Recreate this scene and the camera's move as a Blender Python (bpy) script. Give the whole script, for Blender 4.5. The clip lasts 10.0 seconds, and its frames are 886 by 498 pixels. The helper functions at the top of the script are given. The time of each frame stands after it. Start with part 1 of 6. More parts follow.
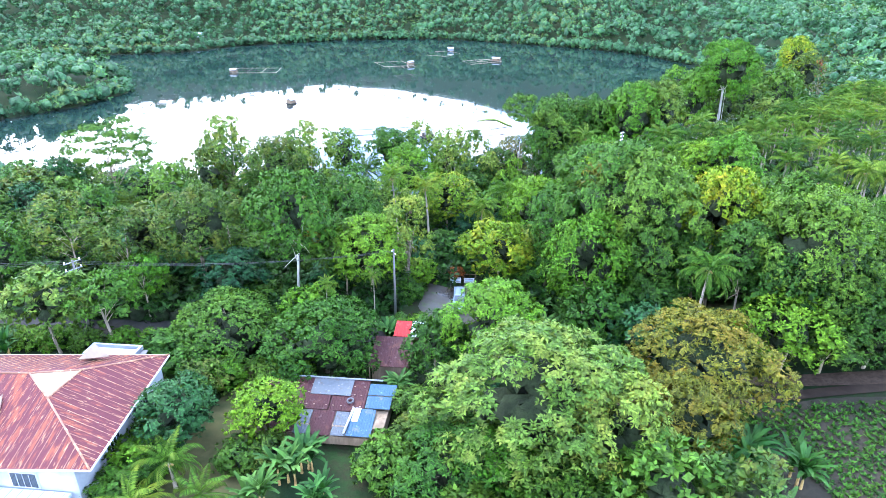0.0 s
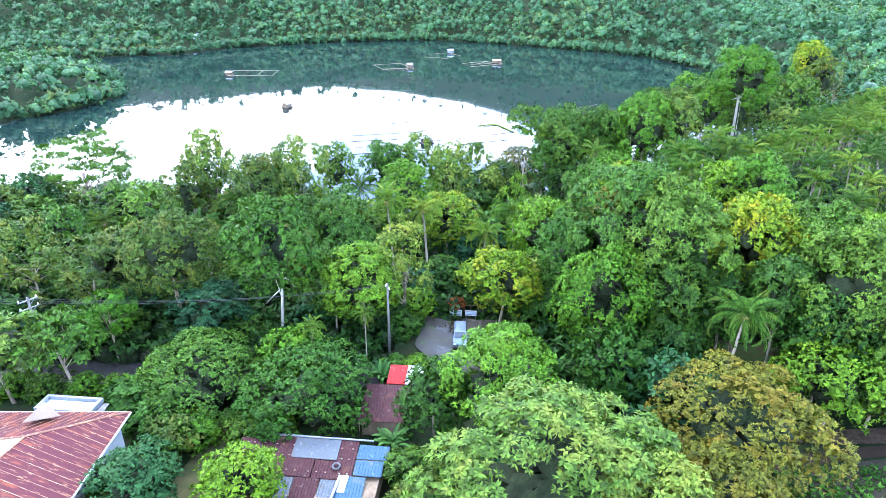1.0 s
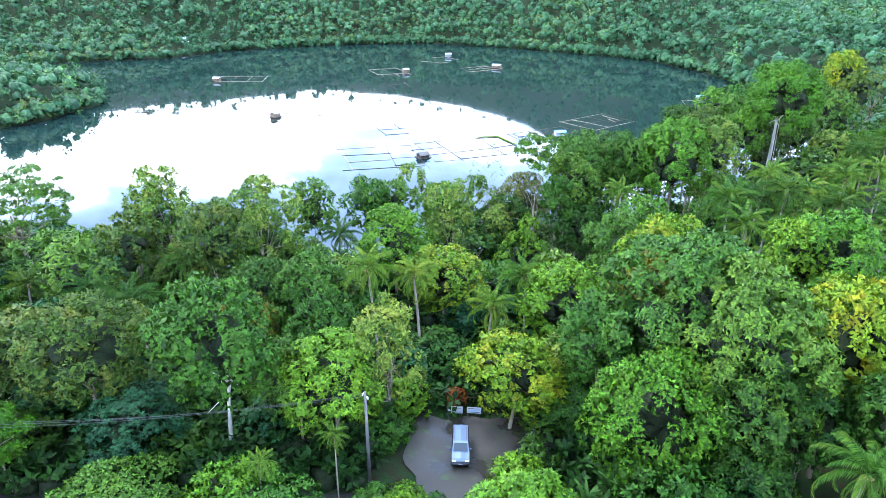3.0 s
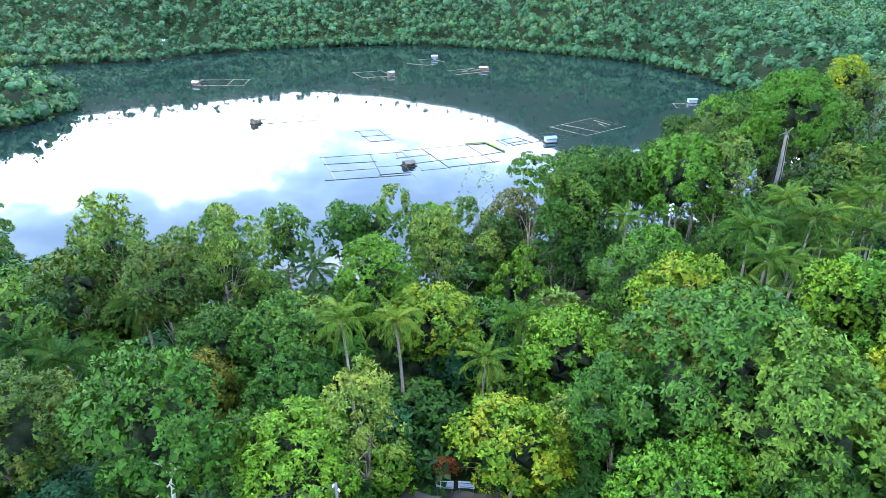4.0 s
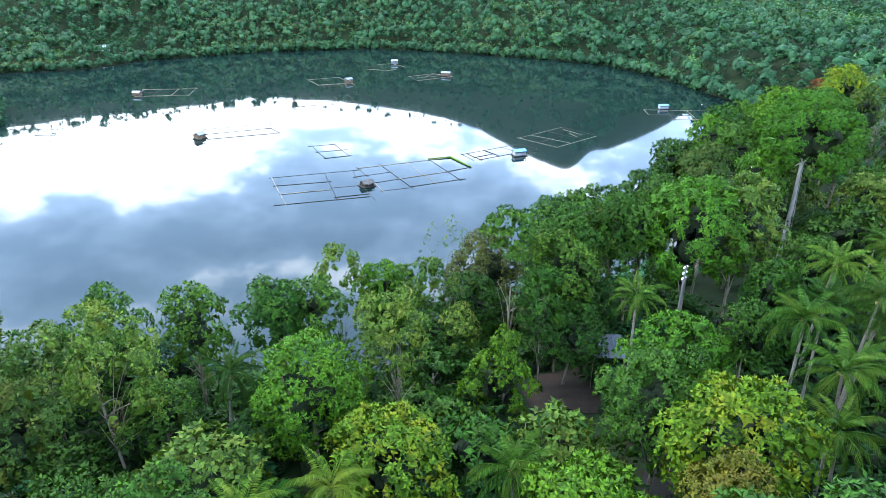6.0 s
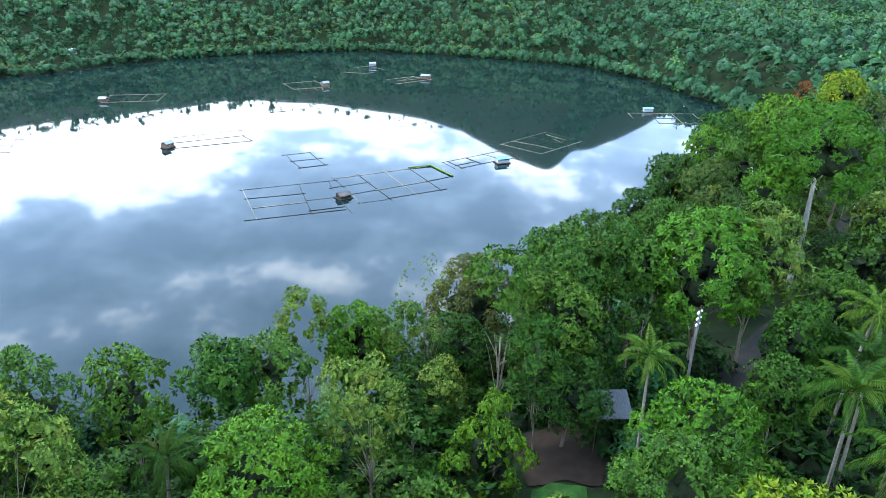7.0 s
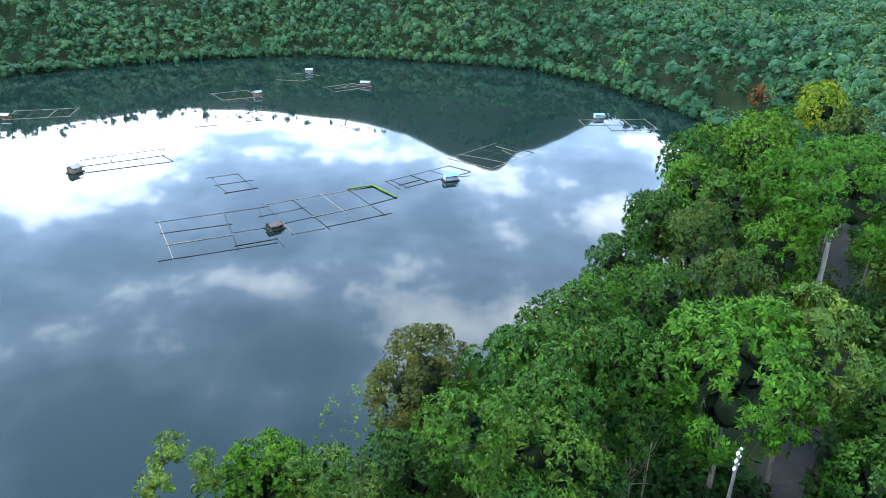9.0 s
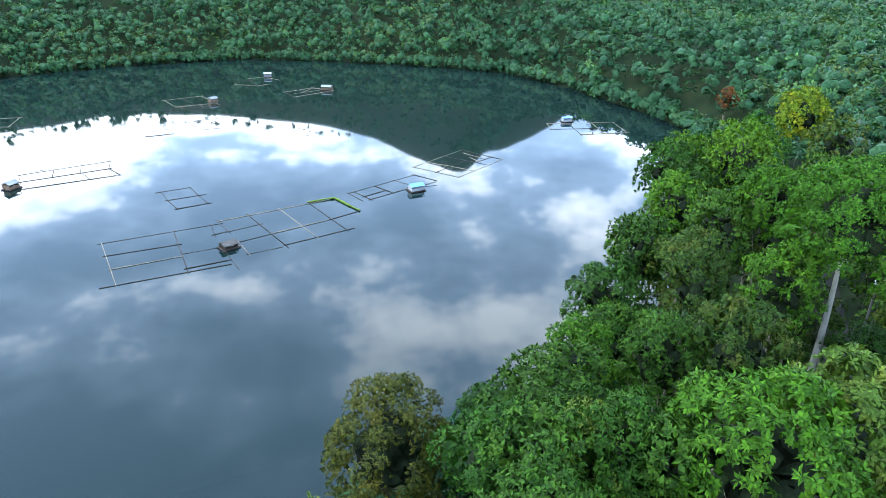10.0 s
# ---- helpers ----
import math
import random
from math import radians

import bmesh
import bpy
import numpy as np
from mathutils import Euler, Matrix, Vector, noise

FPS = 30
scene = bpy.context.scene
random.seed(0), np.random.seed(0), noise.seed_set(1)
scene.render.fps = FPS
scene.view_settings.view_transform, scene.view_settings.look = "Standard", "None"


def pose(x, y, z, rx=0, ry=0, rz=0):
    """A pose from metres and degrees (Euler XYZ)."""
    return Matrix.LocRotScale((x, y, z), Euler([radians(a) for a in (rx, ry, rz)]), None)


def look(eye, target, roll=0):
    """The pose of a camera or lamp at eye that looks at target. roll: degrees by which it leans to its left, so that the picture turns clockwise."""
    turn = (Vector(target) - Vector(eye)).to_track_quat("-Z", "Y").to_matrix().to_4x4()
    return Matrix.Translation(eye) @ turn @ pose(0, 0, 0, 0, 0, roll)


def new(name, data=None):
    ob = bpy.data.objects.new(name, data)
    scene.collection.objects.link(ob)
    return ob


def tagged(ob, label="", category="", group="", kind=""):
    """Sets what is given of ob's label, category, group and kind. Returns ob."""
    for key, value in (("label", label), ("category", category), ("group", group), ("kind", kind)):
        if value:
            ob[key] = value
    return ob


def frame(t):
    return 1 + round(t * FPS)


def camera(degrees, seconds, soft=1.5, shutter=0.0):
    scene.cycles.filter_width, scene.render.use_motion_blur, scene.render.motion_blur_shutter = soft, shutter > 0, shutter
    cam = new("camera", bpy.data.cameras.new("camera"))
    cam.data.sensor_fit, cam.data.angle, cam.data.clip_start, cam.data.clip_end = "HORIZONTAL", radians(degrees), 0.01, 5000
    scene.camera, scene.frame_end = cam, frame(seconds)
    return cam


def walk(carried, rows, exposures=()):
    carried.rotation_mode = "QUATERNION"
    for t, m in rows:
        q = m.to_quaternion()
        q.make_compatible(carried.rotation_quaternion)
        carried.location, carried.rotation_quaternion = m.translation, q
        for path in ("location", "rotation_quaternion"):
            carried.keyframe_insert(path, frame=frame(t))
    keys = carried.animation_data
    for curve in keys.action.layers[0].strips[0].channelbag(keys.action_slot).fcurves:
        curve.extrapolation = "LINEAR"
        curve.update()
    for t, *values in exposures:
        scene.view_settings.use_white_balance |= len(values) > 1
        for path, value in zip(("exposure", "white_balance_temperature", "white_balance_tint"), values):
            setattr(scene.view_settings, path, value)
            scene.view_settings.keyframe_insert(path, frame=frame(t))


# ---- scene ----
cam = camera(68.6, 10.0, 0.8)
METRES, EYE, TILT, LEAN, TURN = 112.0, 75.13, -0.887, -6.75, 8.7
ROWS = [
    (0.0, 0.0, 0.0, 0.0, -2.9, -23.73, 6.63),
    (0.5, 0.0027, 0.0424, 0.0013, -2.9, -23.72, 6.62),
    (1.0, 0.0054, 0.0864, 0.0026, -2.91, -23.72, 6.62),
    (1.5, 0.0084, 0.1319, 0.0038, -2.95, -23.73, 6.62),
    (2.0, 0.0114, 0.1785, 0.005, -2.94, -23.73, 6.61),
    (2.5, 0.0147, 0.2263, 0.0061, -2.94, -23.72, 6.61),
    (4.0, 0.0256, 0.3751, 0.0089, -4.26, -23.87, 6.6),
    (4.5, 0.0308, 0.426, 0.0093, -5.14, -23.97, 6.61),
    (5.0, 0.0367, 0.4768, 0.0099, -5.96, -24.06, 6.64),
    (5.5, 0.0436, 0.5284, 0.0103, -6.76, -24.15, 6.65),
    (7.0, 0.0689, 0.6838, 0.0104, -9.3, -24.46, 6.66),
    (7.5, 0.0788, 0.7348, 0.0109, -10.28, -24.58, 6.68),
    (8.0, 0.0895, 0.7858, 0.011, -11.26, -24.7, 6.68),
    (8.5, 0.1015, 0.8366, 0.0105, -12.67, -24.88, 6.71),
    (9.0, 0.1144, 0.887, 0.0101, -14.27, -25.07, 6.69),
    (9.5, 0.1289, 0.9372, 0.0089, -15.81, -25.24, 6.66),
    (10.0, 0.1446, 0.9863, 0.008, -17.36, -25.43, 6.65),
]
walk(cam, [(t, pose(0, 0, EYE, TILT, LEAN, TURN) @ pose(METRES * x, METRES * y, METRES * z, 90 + pitch, roll, yaw)) for t, x, y, z, yaw, pitch, roll in ROWS],
     exposures=[(0.0, 0.98, 5450, 18), (2.5, 0.76, 5450, 15), (4.5, 0.34, 5500, 12), (5.5, 0.1, 5550, 9), (7.5, -0.12, 5600, 7), (10.0, -0.24, 5600, 7)])

# ---- world, sun, exposure ----
SUN_AZ, SUN_EL = -50.0, 56.0


def make_world():
    w = bpy.data.worlds.new("world")
    scene.world = w
    w.use_nodes = True
    nt = w.node_tree
    nt.nodes.clear()
    N, K = nt.nodes.new, nt.links.new
    out, bg = N("ShaderNodeOutputWorld"), N("ShaderNodeBackground")
    sky = N("ShaderNodeTexSky")
    sky.sky_type, sky.sun_disc = "NISHITA", False
    sky.sun_elevation, sky.sun_rotation = radians(SUN_EL), radians(SUN_AZ)
    sky.air_density, sky.dust_density, sky.ozone_density = 1.2, 1.5, 1.5
    tc, sep = N("ShaderNodeTexCoord"), N("ShaderNodeSeparateXYZ")
    K(tc.outputs["Generated"], sep.inputs[0])

    def mth(op, a, b=None, clamp=False):
        n = N("ShaderNodeMath")
        n.operation, n.use_clamp = op, clamp
        for i, v in enumerate((a, b)):
            if v is None:
                continue
            if isinstance(v, (int, float)):
                n.inputs[i].default_value = v
            else:
                K(v, n.inputs[i])
        return n.outputs[0]

    z = mth("MAXIMUM", sep.outputs[2], 0.0)
    den = mth("ADD", z, 0.13)
    com = N("ShaderNodeCombineXYZ")
    K(mth("DIVIDE", sep.outputs[0], den), com.inputs[0])
    K(mth("DIVIDE", sep.outputs[1], den), com.inputs[1])
    drift = N("ShaderNodeVectorMath")
    drift.inputs[1].default_value = (24.15, -15.6, 17.25)
    K(com.outputs[0], drift.inputs[0])
    big, fine = N("ShaderNodeTexNoise"), N("ShaderNodeTexNoise")
    for n, s, d, r in ((big, 1.3, 2.0, 0.45), (fine, 3.4, 9.0, 0.6)):
        n.inputs["Scale"].default_value, n.inputs["Detail"].default_value, n.inputs["Roughness"].default_value = s, d, r
        K(drift.outputs[0], n.inputs["Vector"])
    cov = mth("ADD", mth("MULTIPLY", big.outputs["Fac"], 0.45), mth("MULTIPLY", fine.outputs["Fac"], 0.55))
    # low sky is thick white cloud, the upper sky breaks up into grey-blue banks
    low = N("ShaderNodeMapRange")
    low.interpolation_type = "SMOOTHSTEP"
    for i, v in zip((1, 2, 3, 4), CLOUD_LOW):
        low.inputs[i].default_value = v
    K(sep.outputs[2], low.inputs[0])
    # thicker, brighter cloud on the sun's side
    side = N("ShaderNodeMapRange")
    side.interpolation_type = "SMOOTHSTEP"
    for i, v in zip((1, 2, 3, 4), (0.1, -0.5, 0.0, 0.12)):
        side.inputs[i].default_value = v
    K(sep.outputs[0], side.inputs[0])
    lowband = N("ShaderNodeMapRange")
    lowband.interpolation_type = "SMOOTHSTEP"
    for i, v in zip((1, 2, 3, 4), (0.38, 0.22, 0.0, 1.0)):
        lowband.inputs[i].default_value = v
    K(sep.outputs[2], lowband.inputs[0])
    dens = mth("ADD", mth("ADD", cov, low.outputs[0]), mth("MULTIPLY", side.outputs[0], lowband.outputs[0]))
    ramp = N("ShaderNodeValToRGB")
    el = ramp.color_ramp.elements
    el[0].position, el[0].color = CLOUD_RAMP[0][0], (*CLOUD_RAMP[0][1], 1)
    el[1].position, el[1].color = CLOUD_RAMP[-1][0], (*CLOUD_RAMP[-1][1], 1)
    for p, c in CLOUD_RAMP[1:-1]:
        e = el.new(p)
        e.color = (*c, 1)
    K(dens, ramp.inputs[0])
    mul = N("ShaderNodeMix")
    mul.data_type, mul.blend_type = "RGBA", "MULTIPLY"
    mul.inputs[0].default_value = 1.0
    gain = N("ShaderNodeCombineXYZ")
    for i in range(3):
        gain.inputs[i].default_value = CLOUD_GAIN
    K(ramp.outputs[0], mul.inputs[6])
    K(gain.outputs[0], mul.inputs[7])
    skyg = N("ShaderNodeMix")
    skyg.data_type, skyg.blend_type = "RGBA", "MULTIPLY"
    skyg.inputs[0].default_value = 1.0
    skyg.inputs[7].default_value = (0.1, 0.1, 0.1, 1)
    K(sky.outputs[0], skyg.inputs[6])
    mix = N("ShaderNodeMix")
    mix.data_type = "RGBA"
    mix.inputs[0].default_value = 0.8
    K(skyg.outputs[2], mix.inputs[6])
    K(mul.outputs[2], mix.inputs[7])
    K(mix.outputs[2], bg.inputs["Color"])
    bg.inputs["Strength"].default_value = 1.0
    K(bg.outputs[0], out.inputs[0])


CLOUD_LOW = (0.10, 0.36, 0.07, -0.02)
CLOUD_GAIN = 6.0
CLOUD_RAMP = [(0.41, (0.38, 0.5, 0.7)), (0.47, (0.5, 0.64, 0.86)), (0.515, (0.6, 0.76, 1.02)), (0.555, (1.2, 1.3, 1.45)), (0.62, (1.9, 1.9, 1.9))]
make_world()
sun = new("sun", bpy.data.lights.new("sun", "SUN"))
sun.data.energy, sun.data.angle, sun.data.color = 3.4, radians(14), (1.0, 0.93, 0.78)
_a, _e = radians(SUN_AZ), radians(SUN_EL)
sun.matrix_world = look((math.sin(_a) * math.cos(_e) * 300, math.cos(_a) * math.cos(_e) * 300, math.sin(_e) * 300), (0, 0, 0))


# ---- materials ----
def base_mat(name, rough=0.7, metal=0.0):
    m = bpy.data.materials.new(name)
    m.use_nodes = True
    b = m.node_tree.nodes["Principled BSDF"]
    b.inputs["Roughness"].default_value, b.inputs["Metallic"].default_value = rough, metal
    return m, m.node_tree, b


def mixed(nt, fac, a, b, blend="MIX"):
    n = nt.nodes.new("ShaderNodeMix")
    n.data_type, n.blend_type = "RGBA", blend
    for i, v in ((0, fac), (6, a), (7, b)):
        if isinstance(v, (int, float)):
            n.inputs[i].default_value = v
        elif isinstance(v, tuple):
            n.inputs[i].default_value = (*v, 1)
        else:
            nt.links.new(v, n.inputs[i])
    return n.outputs[2]


def noise_of(nt, scale, detail=3.0, rough=0.55, vec=None, stretch=None):
    n = nt.nodes.new("ShaderNodeTexNoise")
    n.inputs["Scale"].default_value, n.inputs["Detail"].default_value, n.inputs["Roughness"].default_value = scale, detail, rough
    if vec is None:
        vec = nt.nodes.new("ShaderNodeTexCoord").outputs["Object"]
    if stretch:
        mp = nt.nodes.new("ShaderNodeMapping")
        mp.inputs["Scale"].default_value = stretch
        nt.links.new(vec, mp.inputs[0])
        vec = mp.outputs[0]
    nt.links.new(vec, n.inputs["Vector"])
    return n.outputs["Fac"]


def ramped(nt, fac, lo, hi):
    n = nt.nodes.new("ShaderNodeMapRange")
    n.inputs[1].default_value, n.inputs[2].default_value = lo, hi
    nt.links.new(fac, n.inputs[0])
    return n.outputs[0]


def bumped(nt, b, height, strength, dist=0.02):
    n = nt.nodes.new("ShaderNodeBump")
    n.inputs["Strength"].default_value, n.inputs["Distance"].default_value = strength, dist
    nt.links.new(height, n.inputs["Height"])
    nt.links.new(n.outputs[0], b.inputs["Normal"])


def leaf_mat(name, dark, light, fresh, patch=0.35, glow=0.16, size=0.42, mottle=True, cell=3.2):
    """Leaves: each blade its own shade, young growth in patches, light passing through."""
    m, nt, b = base_mat(name, 0.6)
    geo, info = nt.nodes.new("ShaderNodeNewGeometry"), nt.nodes.new("ShaderNodeObjectInfo")
    pw = nt.nodes.new("ShaderNodeMath")
    pw.operation = "POWER"
    pw.inputs[1].default_value = 1.2
    nt.links.new(geo.outputs["Random Per Island"], pw.inputs[0])
    c = mixed(nt, pw.outputs[0], dark, light)
    vec = geo.outputs["Position"]
    f = ramped(nt, noise_of(nt, size, 3.0, 0.6, vec), 0.5, 0.66)
    p = nt.nodes.new("ShaderNodeMath")
    p.operation = "MULTIPLY"
    p.inputs[1].default_value = patch
    nt.links.new(f, p.inputs[0])
    c = mixed(nt, p.outputs[0], c, fresh)
    hsv = nt.nodes.new("ShaderNodeHueSaturation")
    hu = nt.nodes.new("ShaderNodeMapRange")
    hu.inputs[3].default_value, hu.inputs[4].default_value = 0.482, 0.514
    va = nt.nodes.new("ShaderNodeMapRange")
    va.inputs[3].default_value, va.inputs[4].default_value = 1.2, 0.78
    nt.links.new(info.outputs["Random"], hu.inputs[0])
    nt.links.new(info.outputs["Random"], va.inputs[0])
    nt.links.new(hu.outputs[0], hsv.inputs["Hue"])
    nt.links.new(va.outputs[0], hsv.inputs["Value"])
    # mottling and relief as fine as the blades
    if mottle:
        vo = nt.nodes.new("ShaderNodeTexVoronoi")
        vo.inputs["Scale"].default_value = cell
        nt.links.new(vec, vo.inputs["Vector"])
        grain = nt.nodes.new("ShaderNodeSeparateColor")
        nt.links.new(vo.outputs["Color"], grain.inputs[0])
        mot = nt.nodes.new("ShaderNodeMapRange")
        mot.inputs[3].default_value, mot.inputs[4].default_value = 0.68, 1.35
        nt.links.new(grain.outputs[0], mot.inputs[0])
        shade = nt.nodes.new("ShaderNodeCombineXYZ")
        for q in range(3):
            nt.links.new(mot.outputs[0], shade.inputs[q])
        c = mixed(nt, 1.0, c, shade.outputs[0], "MULTIPLY")
        bumped(nt, b, vo.outputs["Distance"], 0.5, 0.45 / cell)
    nt.links.new(c, hsv.inputs["Color"])
    nt.links.new(hsv.outputs[0], b.inputs["Base Color"])
    b.inputs["Specular IOR Level"].default_value = 0.12
    tr = nt.nodes.new("ShaderNodeBsdfTranslucent")
    nt.links.new(mixed(nt, 1.0, hsv.outputs[0], (1.15, 1.2, 0.55), "MULTIPLY"), tr.inputs[0])
    mx = nt.nodes.new("ShaderNodeMixShader")
    mx.inputs[0].default_value = glow
    nt.links.new(b.outputs[0], mx.inputs[1])
    nt.links.new(tr.outputs[0], mx.inputs[2])
    nt.links.new(mx.outputs[0], nt.nodes["Material Output"].inputs[0])
    return m


LEAF = {
    "deep": leaf_mat("leaf_deep", (0.007239, 0.0237, 0.00197), (0.03227, 0.08581, 0.006304), (0.05431, 0.1147, 0.006304)),
    "mid": leaf_mat("leaf_mid", (0.01209, 0.03624, 0.002529), (0.04845, 0.1167, 0.007907), (0.07826, 0.1436, 0.00736)),
    "bright": leaf_mat("leaf_bright", (0.02018, 0.0573, 0.001686), (0.07092, 0.1647, 0.004497), (0.1022, 0.1827, 0.004207)),
    "yellow": leaf_mat("leaf_yellow", (0.03003, 0.06884, 0.001775), (0.1016, 0.181, 0.004275), (0.2073, 0.1935, 0.004428), 0.6),
    "olive": leaf_mat("leaf_olive", (0.01198, 0.03007, 0.003397), (0.04704, 0.0909, 0.008483), (0.0996, 0.1004, 0.009538), 0.5),
    "gold": leaf_mat("leaf_gold", (0.02724, 0.03854, 0.002414), (0.09535, 0.1017, 0.006574), (0.1412, 0.105, 0.008764), 0.6),
    "pale": leaf_mat("leaf_pale", (0.02611, 0.0532, 0.005163), (0.0906, 0.1568, 0.01656), (0.17, 0.19, 0.024), 0.5),
    "blue": leaf_mat("leaf_blue", (0.004264, 0.02124, 0.006337), (0.0192, 0.07376, 0.02037), (0.0279, 0.08454, 0.019)),
    "brown": leaf_mat("leaf_brown", (0.01903, 0.02803, 0.003353), (0.07455, 0.08603, 0.007907), (0.1177, 0.101, 0.009737), 0.6),
    "rust": leaf_mat("leaf_rust", (0.04848, 0.01766, 0.004248), (0.178, 0.06805, 0.01364), (0.1999, 0.05291, 0.009538), 0.5),
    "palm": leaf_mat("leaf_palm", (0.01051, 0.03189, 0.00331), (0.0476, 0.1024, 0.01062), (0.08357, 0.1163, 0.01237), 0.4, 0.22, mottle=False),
    # Lit copy of the palm fronds: sunlight put into the colour.
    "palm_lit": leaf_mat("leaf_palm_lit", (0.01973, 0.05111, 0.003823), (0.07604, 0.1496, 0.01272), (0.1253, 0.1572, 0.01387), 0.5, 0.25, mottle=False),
    "banana": leaf_mat("leaf_banana", (0.009548, 0.03748, 0.005774), (0.03942, 0.1105, 0.01855), (0.06516, 0.1257, 0.0231), 0.4, 0.25, mottle=False),
    # Far leaves: blue mixed into the greens stands in for distance haze.
    "far": leaf_mat("leaf_far_haze", (0.01808, 0.05125, 0.01886), (0.04468, 0.1148, 0.04061), (0.07978, 0.1332, 0.03626), 0.6, 0.15, 0.07, cell=1.1),
    "far_olive": leaf_mat("leaf_far_haze_olive", (0.02341, 0.05125, 0.01451), (0.06384, 0.1179, 0.02756), (0.1064, 0.1282, 0.02611), 0.6, 0.15, 0.07, cell=1.1),
    "far_deep": leaf_mat("leaf_far_haze_deep", (0.01064, 0.03689, 0.01451), (0.02766, 0.08405, 0.03045), (0.03829, 0.09734, 0.03336), 0.6, 0.15, 0.07, cell=1.1),
    "far_fresh": leaf_mat("leaf_far_haze_fresh", (0.02128, 0.06354, 0.0174), (0.05532, 0.1486, 0.03626), (0.09576, 0.1692, 0.02901), 0.6, 0.15, 0.07, cell=1.1),
    # Shrubs below the trees, darkened so the colour carries the canopy's shade.
    "under": leaf_mat("leaf_under_shaded", (0.003741, 0.01487, 0.001597), (0.01802, 0.05513, 0.005104), (0.0281, 0.06872, 0.004776)),
}


def simple_mat(name, c1, c2, scale, rough=0.8, bump=0.3, detail=4.0, stretch=None, metal=0.0, bdist=0.02):
    m, nt, b = base_mat(name, rough, metal)
    b.inputs["Specular IOR Level"].default_value = 0.5 if rough < 0.7 else 0.15
    f = noise_of(nt, scale, detail, 0.6, None, stretch)
    f2 = noise_of(nt, scale * 0.17, 2.0)
    c = mixed(nt, ramped(nt, f, 0.3, 0.7), c1, c2)
    c = mixed(nt, ramped(nt, f2, 0.35, 0.75), c, tuple(x * 0.7 for x in c1))
    nt.links.new(c, b.inputs["Base Color"])
    if bump:
        bumped(nt, b, f, bump, bdist)
    return m


BARK = simple_mat("bark_grey_brown", (0.16, 0.125, 0.09), (0.3, 0.26, 0.2), 3.0, 0.9, 0.6, stretch=(1, 1, 0.2))
BARK_PALE = simple_mat("bark_pale", (0.26, 0.245, 0.21), (0.4, 0.385, 0.34), 2.0, 0.85, 0.4, stretch=(1, 1, 0.4))
PALM_BARK = simple_mat("palm_bark", (0.17, 0.14, 0.11), (0.32, 0.28, 0.23), 2.0, 0.9, 0.6, stretch=(0.3, 0.3, 4))
HUSK = simple_mat("palm_husk", (0.2, 0.13, 0.05), (0.4, 0.3, 0.1), 4.0, 0.8)
# Dark fill: the shade inside crowns and shrubs, put into a colour.
INNER_SHADE = simple_mat("inner_foliage_shade", (0.008, 0.013, 0.005), (0.022, 0.034, 0.012), 3.5, 0.95, 0.8, bdist=0.1)
ASPHALT = simple_mat("asphalt_worn", (0.016, 0.0155, 0.014), (0.03, 0.0285, 0.026), 1.6, 0.85, 0.4)
SOIL = simple_mat("soil_damp", (0.018, 0.012, 0.008), (0.038, 0.026, 0.017), 0.9, 0.9, 0.6)
BAMBOO = simple_mat("bamboo_weathered", (0.03, 0.024, 0.02), (0.08, 0.065, 0.05), 1.2, 0.75, 0.2)
BAMBOO_PALE = simple_mat("bamboo_pale", (0.2, 0.16, 0.11), (0.36, 0.3, 0.21), 1.2, 0.7, 0.2)
ALGAE = simple_mat("green_algae", (0.08, 0.14, 0.02), (0.17, 0.24, 0.03), 2.0, 0.9, 0.5)


def ground_mat():
    m, nt, b = base_mat("ground_grass_and_litter", 0.95)
    b.inputs["Specular IOR Level"].default_value = 0.1
    vec = nt.nodes.new("ShaderNodeNewGeometry").outputs["Position"]
    a, c2, d = noise_of(nt, 0.09, 4.0, 0.6, vec), noise_of(nt, 0.7, 5.0, 0.65, vec), noise_of(nt, 4.0, 3.0, 0.6, vec)
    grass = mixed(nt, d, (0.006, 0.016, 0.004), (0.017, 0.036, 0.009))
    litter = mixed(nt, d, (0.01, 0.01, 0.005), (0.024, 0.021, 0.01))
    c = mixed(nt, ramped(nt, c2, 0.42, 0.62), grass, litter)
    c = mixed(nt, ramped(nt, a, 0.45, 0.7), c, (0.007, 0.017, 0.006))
    nt.links.new(c, b.inputs["Base Color"])
    bumped(nt, b, d, 0.6, 0.1)
    return m


GROUND = ground_mat()


def water_mat():
    m, nt, b = base_mat("lake_water", 0.03)
    b.inputs["Base Color"].default_value = (0.006, 0.014, 0.013, 1)
    b.inputs["IOR"].default_value = 1.333
    vec = nt.nodes.new("ShaderNodeNewGeometry").outputs["Position"]
    f = noise_of(nt, 0.35, 3.0, 0.5, vec, (1.0, 2.2, 1.0))
    g = ramped(nt, noise_of(nt, 0.02, 2.0, 0.5, vec), 0.5, 0.75)
    mul = nt.nodes.new("ShaderNodeMath")
    mul.operation = "MULTIPLY"
    nt.links.new(f, mul.inputs[0])
    nt.links.new(g, mul.inputs[1])
    bumped(nt, b, mul.outputs[0], 0.05, 0.05)
    return m


WATER = water_mat()


